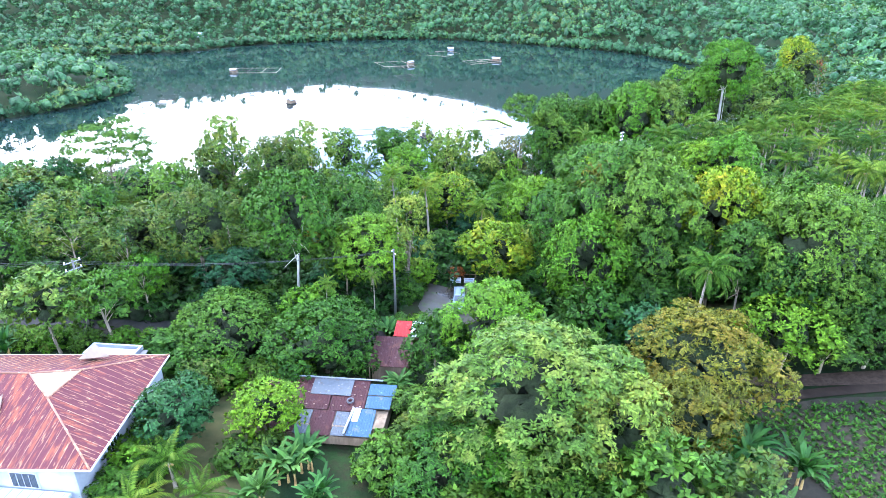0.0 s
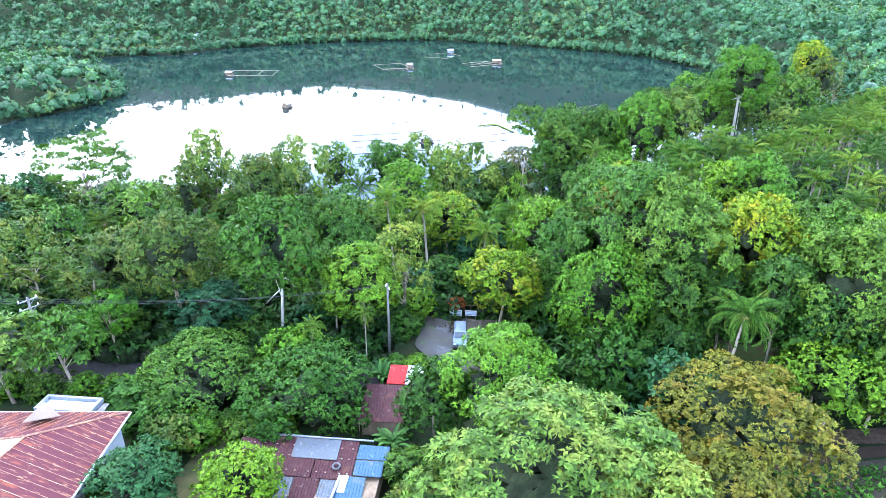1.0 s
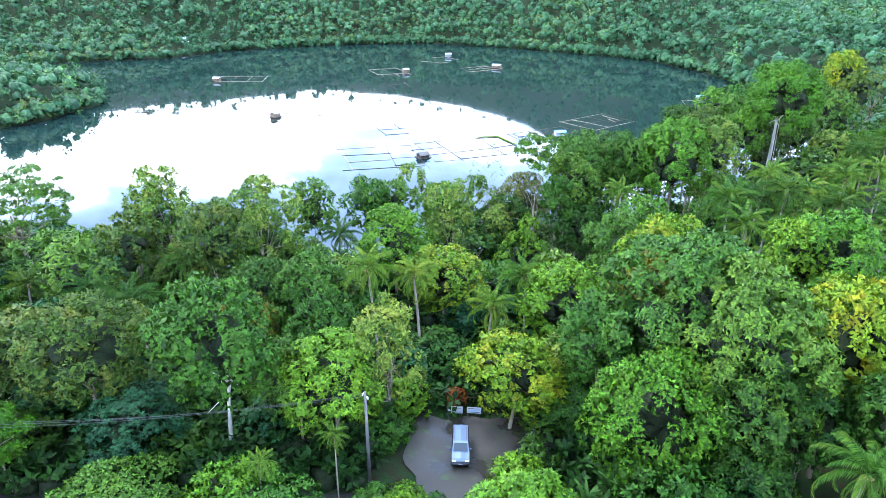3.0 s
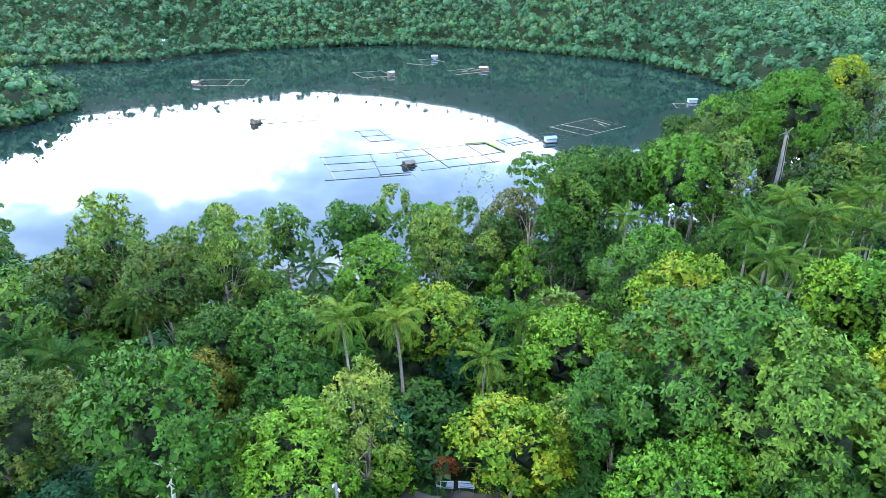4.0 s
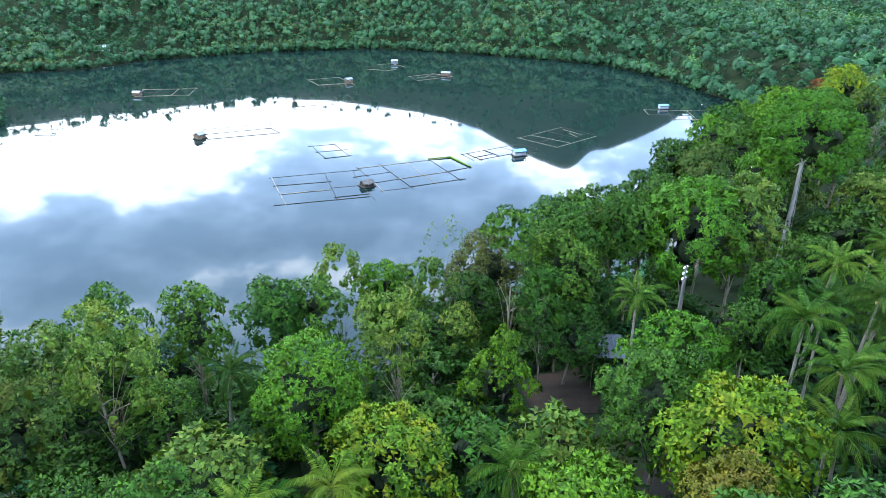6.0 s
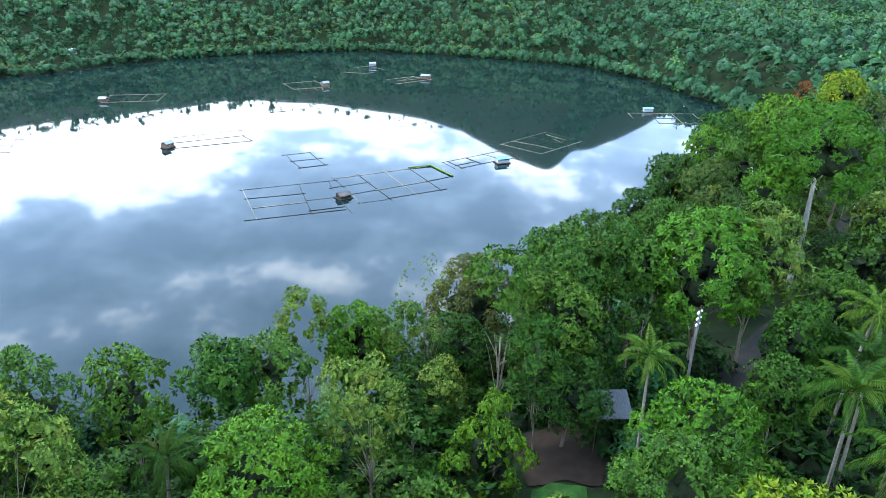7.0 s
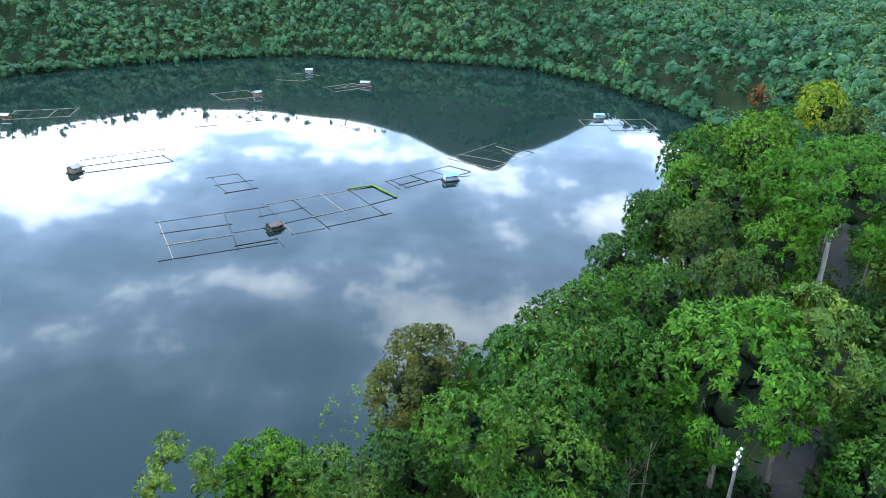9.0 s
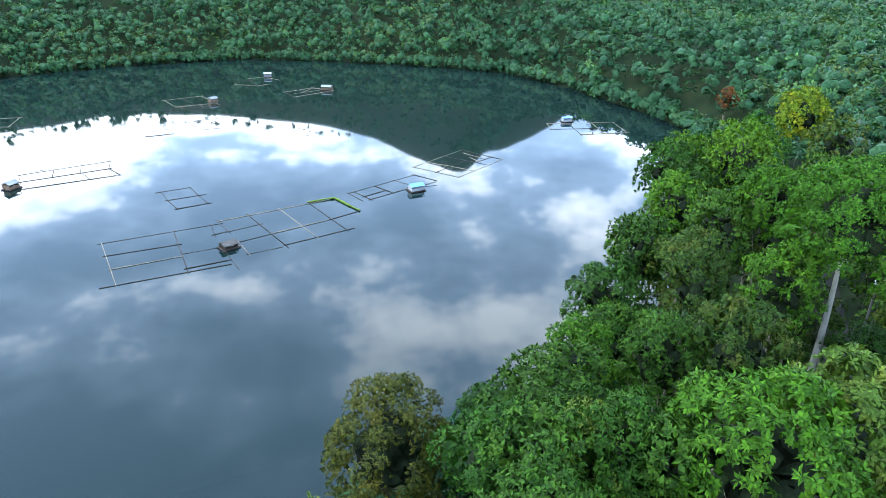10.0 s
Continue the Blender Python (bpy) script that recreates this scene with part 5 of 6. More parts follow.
def fish_pen(rods, r, mats, label, floats=0):
    root = new("fish_pen")
    cx, cy = np.mean([[a, b] for a, b, _, _ in rods], axis=0)
    root.location = (cx, cy, 0)
    rg = random.Random(int(cx * 10))
    for i, (a, b, c, d) in enumerate(rods):
        z = 0.04 + 0.04 * (i % 3)
        e = rg.uniform(0.3, 1.0)
        L = math.hypot(c - a, d - b)
        ux, uy = (c - a) / L * e, (d - b) / L * e
        part_mesh("bamboo_pole", rod_mesh("bamboo_pole", (a - ux - cx, b - uy - cy, z), (c + ux - cx, d + uy - cy, z + 0.02), r * rg.uniform(0.65, 0.95), mats[i % len(mats)]), root)
    tagged(root, label, "fish pen")
    return root


DARK, PALE = [BAMBOO, BAMBOO, BAMBOO], [BAMBOO_PALE, BAMBOO, BAMBOO_PALE]
fish_pen(PEN_A, 0.122, [BAMBOO, BAMBOO, BAMBOO_PALE, BAMBOO], "large floating fish pen of dark bamboo poles")
fish_pen(PEN_B, 0.122, DARK, "floating fish pen of dark bamboo beside a raft hut")
fish_pen(PEN_C, 0.108, DARK, "small floating bamboo fish pen frame")
fish_pen(PEN_D, 0.13, DARK, "long floating bamboo fish pen")
fish_pen(PEN_E, 0.13, PALE, "floating bamboo fish pen by the wooded shore")
fish_pen(PEN_F, 0.144, PALE, "floating bamboo fish pen far out on the lake")
fish_pen(PEN_G, 0.122, PALE, "square floating fish pen of pale bamboo poles")
fish_pen(PEN_H, 0.158, PALE, "floating fish pen of pale bamboo with a hut")
fish_pen(PEN_I, 0.144, PALE, "floating fish pen with a row of small cells")
fish_pen(PEN_J, 0.158, PALE, "pale bamboo fish pen near the far shore")
fish_pen(PEN_K, 0.122, DARK, "dark open bamboo fish pen frame")
fish_pen(PEN_L, 0.122, DARK, "dark broken bamboo fish pen frame")
fish_pen(PEN_M, 0.13, DARK, "small dark bamboo pen frame in open water")
# weed grown over the far end of the large pen
weed = Build()
rgw = np.random.default_rng(3)
for a, b in (((-15, 323.3), (-5.7, 326.1)), ((-5.7, 326.1), (2.2, 312.8))):
    s = np.linspace(0, 1, 16)[:, None]
    p = np.array([[*a, 0.3]]) * (1 - s) + np.array([[*b, 0.3]]) * s
    weed.tube(p + rgw.normal(0, 0.06, p.shape), 0.26 + rgw.uniform(-0.1, 0.14, 16), 6)
wd = new("water_weed", weed.mesh("water_weed", ALGAE, True))
tagged(wd, "bright green water weed growing along bamboo poles", "water weed", kind="stuff")

SHEET_BLUE = simple_mat("roof_sheet_blue", (0.1, 0.3, 0.55), (0.16, 0.4, 0.66), 1.5, 0.5, 0.1)
SHEET_GREY = simple_mat("roof_sheet_grey", (0.13, 0.145, 0.165), (0.24, 0.255, 0.27), 1.3, 0.5, 0.15)
SHEET_WHITE = simple_mat("painted_white_boards", (0.3, 0.32, 0.35), (0.42, 0.44, 0.46), 1.5, 0.6, 0.1)
SHEET_DARK = simple_mat("thatch_dark", (0.06, 0.055, 0.05), (0.14, 0.13, 0.12), 2.5, 0.9, 0.4)
WOOD = simple_mat("rough_wood", (0.12, 0.085, 0.055), (0.24, 0.18, 0.12), 2.5, 0.85, 0.4, stretch=(1, 1, 0.2))


def raft_hut(x, y, rz, w, d, h, roof, wall, label, pitch=0.5, roof2=None):
    """A caretaker's hut on a bamboo raft."""
    root = new("raft_hut")
    root.matrix_world = pose(x, y, 0.0, 0, 0, rz)
    bm = bmesh.new()
    for i in range(7):
        box(bm, 0, (i - 3) * (d + 1.2) / 7, 0.2, w + 1.4, (d + 1.2) / 7.6, 0.24)
    part("raft", bm, BAMBOO, root, "dark bamboo raft deck")
    bm = bmesh.new()
    t = 0.08
    box(bm, 0, -d / 2, 0.35 + h * 0.3, w, t, h * 0.6)
    box(bm, 0, d / 2, 0.35 + h / 2, w, t, h)
    box(bm, -w / 2, 0, 0.35 + h / 2, t, d - t, h)
    box(bm, w / 2, 0, 0.35 + h * 0.35, t, d - t, h * 0.7)
    part("wall", bm, wall, root)
    for sx in (-1, 1):
        for sy in (-1, 1):
            bm = bmesh.new()
            box(bm, sx * (w / 2 + 0.07), sy * (d / 2 + 0.07), 0.35 + h / 2, 0.1, 0.1, h)
            part("post", bm, WOOD, root)
    for sgn, mt in ((-1, roof), (1, roof2 or roof)):
        bm = bmesh.new()
        L = d / 2 + 0.4
        vs = [(-w / 2 - 0.35, sgn * L, 0.35 + h - 0.1), (w / 2 + 0.35, sgn * L, 0.35 + h - 0.1), (w / 2 + 0.35, sgn * 0.01, 0.35 + h - 0.1 + L * pitch), (-w / 2 - 0.35, sgn * 0.01, 0.35 + h - 0.1 + L * pitch)]
        q = [bm.verts.new(v) for v in vs] + [bm.verts.new((a, b, c + 0.07)) for a, b, c in vs]
        for f in ((0, 1, 2, 3), (7, 6, 5, 4), (0, 4, 5, 1), (1, 5, 6, 2), (2, 6, 7, 3), (3, 7, 4, 0)):
            bm.faces.new([q[i] for i in f])
        bmesh.ops.recalc_face_normals(bm, faces=bm.faces)
        part("roof_sheet", bm, mt, root)
    bm = bmesh.new()
    box(bm, w * 0.1, -d / 2 + 0.3, 0.35 + h * 0.35, w * 0.3, 0.5, h * 0.5, 0, 0.03)
    part("crate", bm, SHEET_WHITE, root, "pale storage crate by the wall")
    tagged(root, label, "raft hut")


raft_hut(-35.8, 288.8, 35, 3.8, 3.4, 1.1, SHEET_DARK, BAMBOO, "weathered hut with a dark roof on a bamboo raft", 0.45)
raft_hut(22.9, 330.5, 18, 4.6, 3.2, 1.8, SHEET_BLUE, SHEET_WHITE, "small hut with a bright blue roof on a raft", 0.35, SHEET_BLUE)
raft_hut(-120.3, 353.6, 65, 3.8, 3.2, 1.8, SHEET_GREY, WOOD, "grey tin-roofed hut on a bamboo raft", 0.5)
raft_hut(110.2, 424.5, 5, 4.6, 2.8, 1.9, SHEET_BLUE, SHEET_WHITE, "pale blue hut on a raft by the wooded shore", 0.15, SHEET_BLUE)
raft_hut(-51.5, 583, 10, 4.6, 3.4, 2.2, SHEET_WHITE, SHEET_GREY, "small white hut on a raft far out", 0.35)
raft_hut(-10.5, 529, -20, 6.0, 4.0, 1.8, SHEET_GREY, WOOD, "low grey hut on a raft at a fish pen", 0.4)
raft_hut(-74.5, 500, 40, 4.2, 3.2, 2.0, SHEET_GREY, WOOD, "brown hut with a grey roof on a raft", 0.5)
raft_hut(-193.5, 452, 0, 4.0, 3.4, 1.5, SHEET_GREY, WOOD, "weathered hut on a raft near the far shore", 0.5)


# ---- roofing ----
def rusty_roof(name, paint, rust, pale, amount=0.5, stretch=(1, 1, 1)):
    m, nt, b = base_mat(name, 0.75)
    b.inputs["Specular IOR Level"].default_value = 0.2
    vec = nt.nodes.new("ShaderNodeNewGeometry").outputs["Position"]
    f1, f2, f3 = noise_of(nt, 0.9, 5.0, 0.65, vec, stretch), noise_of(nt, 3.0, 4.0, 0.6, vec), noise_of(nt, 2.2, 4.0, 0.6, vec, stretch)
    c = mixed(nt, f2, paint, tuple(v * 0.6 for v in paint))
    c = mixed(nt, ramped(nt, f1, 0.62 - 0.2 * amount, 0.72 - 0.15 * amount), c, rust)
    c = mixed(nt, ramped(nt, f3, 0.59, 0.76), c, pale)
    nt.links.new(c, b.inputs["Base Color"])
    bumped(nt, b, f2, 0.2, 0.01)
    return m


ROOF_EAST = rusty_roof("roof_red_rusted", (0.062, 0.0115, 0.016), (0.13, 0.033, 0.016), (0.27, 0.155, 0.075), 0.45, (0.22, 2.2, 1))
ROOF_RED = rusty_roof("roof_red_streaked", (0.062, 0.0115, 0.016), (0.14, 0.036, 0.016), (0.29, 0.17, 0.085), 0.6, (2.2, 0.22, 1))
RIB_PALE = rusty_roof("roof_rib_faded", (0.2, 0.1, 0.065), (0.32, 0.2, 0.11), (0.42, 0.32, 0.2), 0.6)
FLASH = simple_mat("flashing_faded", (0.16, 0.11, 0.07), (0.25, 0.19, 0.13), 1.2, 0.6, 0.2)
ROOF_MAROON = rusty_roof("roof_maroon", (0.036, 0.009, 0.011), (0.055, 0.02, 0.014), (0.09, 0.066, 0.062), 0.4)
ROOF_BRIGHT = rusty_roof("roof_bright_red", (0.28, 0.014, 0.014), (0.2, 0.03, 0.02), (0.3, 0.1, 0.07), 0.1)
ROOF_GREY = rusty_roof("roof_grey_tin", (0.075, 0.085, 0.095), (0.06, 0.055, 0.05), (0.14, 0.15, 0.16), 0.3)
ROOF_BLUE = rusty_roof("roof_blue_tin", (0.035, 0.075, 0.12), (0.08, 0.09, 0.09), (0.12, 0.18, 0.22), 0.3)
WALL_WHITE = simple_mat("wall_white_paint", (0.22, 0.24, 0.26), (0.31, 0.33, 0.34), 0.8, 0.75, 0.1)
GLASS_DARK, _nt, _b = base_mat("window_glass", 0.08)
_b.inputs["Base Color"].default_value = (0.02, 0.025, 0.03, 1)
TILE = simple_mat("porch_tile", (0.4, 0.46, 0.52), (0.56, 0.6, 0.64), 2.0, 0.4, 0.05)
STEEL = simple_mat("painted_steel_dark", (0.03, 0.03, 0.035), (0.07, 0.07, 0.075), 3.0, 0.5, 0.05)


def slab_mesh(name, pts, thick, mat):
    """A flat sheet through the corner points, with thickness below it."""
    n = len(pts)
    P = [Vector(p) for p in pts]
    V = [tuple(p) for p in P] + [(p.x, p.y, p.z - thick) for p in P]
    F = [tuple(range(n)), tuple(range(2 * n - 1, n - 1, -1))] + [(i, n + i, n + (i + 1) % n, (i + 1) % n) for i in range(n)]
    bm = bmesh.new()
    q = [bm.verts.new(v) for v in V]
    for f in F:
        bm.faces.new([q[i] for i in f])
    bmesh.ops.recalc_face_normals(bm, faces=bm.faces)
    return bm_mesh(name, bm, mat)


def sheet_ribs(pts, slope, gap, root, mat, r=0.035, parent_name="roof_rib"):
    """Raised ribs that run down a flat roof face, cut off at its edges."""
    P = [Vector(p) for p in pts]
    o, nrm = P[0], (P[1] - P[0]).cross(P[2] - P[0]).normalized()
    if nrm.z < 0:
        nrm = -nrm
    s = (Vector(slope) - nrm * nrm.dot(Vector(slope))).normalized()
    t = nrm.cross(s)
    Q = [((p - o).dot(s), (p - o).dot(t)) for p in P]
    k = min(q[1] for q in Q) + gap * 0.6
    while k < max(q[1] for q in Q):
        cut = []
        for (a, b), (c, d) in zip(Q, Q[1:] + Q[:1]):
            if (b - k) * (d - k) < 0:
                cut.append(a + (c - a) * (k - b) / (d - b))
        if len(cut) >= 2 and max(cut) - min(cut) > 0.4:
            p, q = o + s * (min(cut) + 0.05) + t * k + nrm * 0.01, o + s * (max(cut) - 0.05) + t * k + nrm * 0.01
            v, f = tube_arrays([tuple(p), tuple(p + (q - p) * 0.5), tuple(q)], [r, r, r], 4)
            part_mesh(parent_name, mesh_from(parent_name, v, f, mat), root)
        k += gap


def bar(name, p, q, r, mat, root, sides=6, label=""):
    p, q = np.array(p, float), np.array(q, float)
    v, f = tube_arrays([p, (p + q) / 2, q], [r, r, r], sides)
    return part_mesh(name, mesh_from(name, v, f, mat, sides > 5), root, label)


def big_house():
    root = new("house")
    E1, E2, W1, W2 = (-34.6, 40.1, 34.5), (-36.4, 57.9, 34.5), (-64, 37.4, 34.5), (-64, 55.0, 34.5)
    R1, R2, R3, R4 = (-42, 46.1, 37.0), (-41.6, 50.8, 37.0), (-45.2, 48.4, 38.0), (-62, 47.0, 38.1)
    faces = {"east": ([E1, E2, R2, R1], (1, 0, 0)), "south": ([W1, E1, R1, R3, R4], (0, -1, 0)), "north": ([E2, W2, R4, R3, R2], (0, 1, 0))}
    for nm, (pts, sl) in faces.items():
        part_mesh("roof", slab_mesh("roof", pts, 0.09, ROOF_EAST if nm == "east" else ROOF_RED), root, "red corrugated roof sheet, faded and rusted")
        sheet_ribs(pts[:4] if nm == "east" else pts, sl, 0.78 if nm == "east" else 0.7, root, RIB_PALE, 0.028)
    part_mesh("roof_cap", slab_mesh("roof_cap", [R1, R2, R3], 0.06, FLASH), root, "pale faded gablet")
    for a, b in ((E1, R1), (R1, R2), (R2, E2), (R1, R3), (R2, R3), (R3, R4)):
        bar("ridge_cap", (a[0], a[1], a[2] + 0.02), (b[0], b[1], b[2] + 0.02), 0.1, RIB_PALE, root)
    for a, b in ((E1, E2), (W1, E1), (E2, W2)):
        bar("gutter", (a[0], a[1], a[2] - 0.08), (b[0], b[1], b[2] - 0.08), 0.11, SHEET_WHITE, root)
    # two gablets with pale fronts
    for x, y, z, dy in ((-46.2, 43.6, 36.4, -1), (-43.0, 54.6, 36.1, 1)):
        A, B, T, M = (x - 1.3, y + dy * 0.8, z - 0.5), (x + 1.3, y + dy * 0.8, z - 0.5), (x, y + dy * 0.8, z + 1.0), (x, y - dy * 2.2, z + 1.0)
        part_mesh("gablet_front", slab_mesh("gablet_front", [A, B, T], 0.05, FLASH), root, "pale faded gablet front")
        part_mesh("gablet_roof", slab_mesh("gablet_roof", [A, T, M], 0.06, ROOF_RED), root)
        part_mesh("gablet_roof", slab_mesh("gablet_roof", [B, M, T], 0.06, FLASH), root)
    g = 28.6
    bm = bmesh.new()
    box(bm, -50, 48.3, (34.1 + g) / 2, 27.0, 15.6, 34.1 - g)
    part("wall", bm, WALL_WHITE, root, "white painted masonry walls")
    # windows on the south and east sides
    for x, y, w, h, ax in ((-41.5, 40.5, 2.4, 1.5, "s"), (-46.8, 40.5, 1.2, 2.2, "s"), (-52, 40.5, 2.4, 1.5, "s"), (-36.5, 46.0, 2.0, 1.5, "e"), (-36.5, 51.5, 2.0, 1.5, "e")):
        for nm, grow, dep, mt in (("window_frame", 0.12, 0.08, SHEET_WHITE), ("pane", 0.0, 0.12, GLASS_DARK)):
            bm = bmesh.new()
            if ax == "s":
                box(bm, x, y - dep / 2, 32.4, w + grow * 2, dep, h + grow * 2)
            else:
                box(bm, x + dep / 2, y, 32.4, dep, w + grow * 2, h + grow * 2)
            part(nm, bm, mt, root)
        for k in (-1, 0, 1):
            if ax == "s":
                bar("window_bar", (x + k * w / 4, y - 0.14, 32.4 - h / 2), (x + k * w / 4, y - 0.14, 32.4 + h / 2), 0.025, SHEET_WHITE, root, 4)
            else:
                bar("window_bar", (x + 0.14, y + k * w / 4, 32.4 - h / 2), (x + 0.14, y + k * w / 4, 32.4 + h / 2), 0.025, SHEET_WHITE, root, 4)
    # tiled porch deck in front, with posts and rails
    bm = bmesh.new()
    box(bm, -49.2, 37.6, 31.3, 24, 5.4, 0.3)
    part("porch_floor", bm, TILE, root, "pale blue-grey tiled porch floor")
    bm = bmesh.new()
    box(bm, -49.2, 37.6, 29.6, 23.6, 5.0, 3.1)
    part("porch_base", bm, WALL_WHITE, root)
    for i in range(24):
        bm = bmesh.new()
        box(bm, -60.7 + i, 37.6, 31.462, 0.04, 5.3, 0.02)
        part("tile_joint", bm, SHEET_GREY, root)
    for i in range(7):
        x = -40.6 + 0.55 * i
        s = np.linspace(0, 1, 6)
        v, f = tube_arrays(np.stack([x + 0 * s, 38.6 - 2.6 * s, 31.2 + 1.1 * np.sin(s * 2.0)], -1), [0.05] * 6, 5)
        part_mesh("canopy_rib", mesh_from("canopy_rib", v, f, STEEL, True), root, "dark curved steel canopy rib")
    tagged(root, "large white house with a rusted red hip roof", "house")


def annex():
    root = new("annex")
    g = 28.6
    x, y = -44.6, 60.1
    root.location = (x, y, g)
    bm = bmesh.new()
    box(bm, 0, 0, 2.1, 5.6, 2.0, 4.2)
    part("wall", bm, WALL_WHITE, root)
    bm = bmesh.new()
    for a, b, w, d in ((0, 1.0, 6.1, 0.3), (0, -1.0, 6.1, 0.3), (-2.9, 0, 0.3, 1.7), (2.9, 0, 0.3, 1.7)):
        box(bm, a, b, 4.4, w, d, 0.5)
    part("parapet", bm, SHEET_GREY, root, "grey parapet round the flat roof")
    bm = bmesh.new()
    box(bm, 0, 0, 4.225, 5.4, 1.65, 0.05)
    part("roof_deck", bm, SHEET_WHITE, root)
    bm = bmesh.new()
    box(bm, 3.6, -0.2, 4.2, 0.7, 2.0, 0.08, 8)
    part("canopy", bm, STEEL, root, "dark narrow canopy")
    tagged(root, "flat-roofed white annex with a grey parapet", "building")


def shed():
    """The patched tin-roofed shed below the trees."""
    root = new("shed")
    g = 28.7
    panels = [(-25.8, -22.4, 55.2, 59.0, ROOF_MAROON), (-22.3, -17.9, 55.0, 59.4, ROOF_MAROON), (-17.8, -14.0, 55.0, 59.4, ROOF_MAROON), (-23.4, -20.9, 51.9, 54.9, ROOF_MAROON),
              (-20.8, -19.4, 51.8, 54.9, ROOF_GREY), (-19.3, -16.9, 51.7, 54.9, ROOF_MAROON), (-16.8, -15.3, 51.8, 54.9, ROOF_GREY), (-15.2, -12.6, 51.8, 55.4, ROOF_BLUE), (-13.9, -11.2, 55.6, 57.3, ROOF_BLUE), (-13.9, -10.9, 57.4, 59.0, ROOF_BLUE)]
    zz = lambda y: 31.5 - (59.4 - y) * 0.19
    for i, (x0, x1, y0, y1, mt) in enumerate(panels):
        dz = 0.05 * (i % 2)
        pts = [(x0, y0, zz(y0) + dz), (x1, y0, zz(y0) + dz), (x1, y1, zz(y1) + dz), (x0, y1, zz(y1) + dz)]
        part_mesh("roof_sheet", slab_mesh("roof_sheet", pts, 0.05, mt), root)
        sheet_ribs(pts, (0, -1, 0), 0.3, root, mt, 0.03, "corrugation")
    part_mesh("roof_patch", slab_mesh("roof_patch", [(-20.3, 57.0, zz(57.0) + 0.12), (-15.8, 57.0, zz(57.0) + 0.12), (-15.8, 59.3, zz(59.3) + 0.12), (-20.3, 59.3, zz(59.3) + 0.12)], 0.04, ROOF_GREY), root, "galvanised grey patch sheet")
    part_mesh("roof_patch", slab_mesh("roof_patch", [(-15.0, 53.6, zz(53.6) + 0.14), (-14.3, 53.6, zz(53.6) + 0.14), (-14.2, 55.4, zz(55.4) + 0.14), (-14.9, 55.4, zz(55.4) + 0.14)], 0.05, SHEET_WHITE), root, "white board on the roof")
    for y in (55.6, 57.2, 58.4):
        for k in range(12):
            x = -25.2 + k * 0.98 + 0.2 * math.sin(k * 2.1 + y)
            bm = bmesh.new()
            box(bm, x, y, zz(y) + 0.09, 0.16, 0.1, 0.05)
            part("roof_fixing", bm, FLASH, root)
    bar("roof_edge", (-23, 59.5, 31.6), (-12.6, 59.5, 31.6), 0.1, SHEET_GREY, root)
    bar("downpipe", (-15.4, 51.9, 30.3), (-15.0, 55.2, 31.0), 0.14, SHEET_WHITE, root)
    bm = bmesh.new()
    box(bm, -18.4, 56.0, (g + 30.3) / 2, 14.0, 6.2, 30.3 - g)
    box(bm, -17.6, 53.0, (g + 29.7) / 2, 9.4, 2.0, 29.7 - g)
    part("wall", bm, WOOD, root, "rough timber walls")
    tagged(root, "low shed with patched maroon, grey and blue tin roof", "shed")
    ty = new("tyre")
    bm = bmesh.new()
    n, m = 20, 8
    ring = [[bm.verts.new(((0.33 + 0.1 * math.cos(b)) * math.cos(a), (0.33 + 0.1 * math.cos(b)) * math.sin(a), 0.1 * math.sin(b))) for b in (j * 2 * math.pi / m for j in range(m))] for a in (i * 2 * math.pi / n for i in range(n))]
    for i in range(n):
        for j in range(m):
            bm.faces.new((ring[i][j], ring[(i + 1) % n][j], ring[(i + 1) % n][(j + 1) % m], ring[i][(j + 1) % m]))
    ty.data = None
    bpy.data.objects.remove(ty)
    ty = new("tyre", bm_mesh("tyre", bm, STEEL))
    ty.matrix_world = pose(-15.6, 56.2, 31.15, 11, 0, 0)
    tagged(ty, "old black rubber tyre lying on the shed roof", "tyre")


def lean_to(name, x0, x1, y0, y1, z0, z1, mats, label, g, walls=WOOD):
    """A small tin roof on posts and boards."""
    root = new(name)
    n = len(mats)
    for i, mt in enumerate(mats):
        a, b = x0 + (x1 - x0) * i / n + 0.02, x0 + (x1 - x0) * (i + 1) / n - 0.02
        pts = [(a, y0, z0 + 0.03 * i), (b, y0, z0 + 0.03 * i), (b, y1, z1 + 0.03 * i), (a, y1, z1 + 0.03 * i)]
        part_mesh("roof_sheet", slab_mesh("roof_sheet", pts, 0.05, mt), root)
        sheet_ribs(pts, (0, -1, 0), 0.3, root, mt, 0.03, "corrugation")
    if walls:
        bm = bmesh.new()
        zt = min(z0, z1) - 0.15
        box(bm, (x0 + x1) / 2, (y0 + y1) / 2, (g + zt) / 2, (x1 - x0) * 0.86, (y1 - y0) * 0.8, zt - g)
        part("wall", bm, walls, root)
    for x in (x0 + 0.15, x1 - 0.15):
        for y, z in ((y0 + 0.15, z0), (y1 - 0.15, z1)):
            bar("post", (x, y, g - 0.2), (x, y, z - 0.06), 0.06, WOOD, root)
    tagged(root, label, "shed")


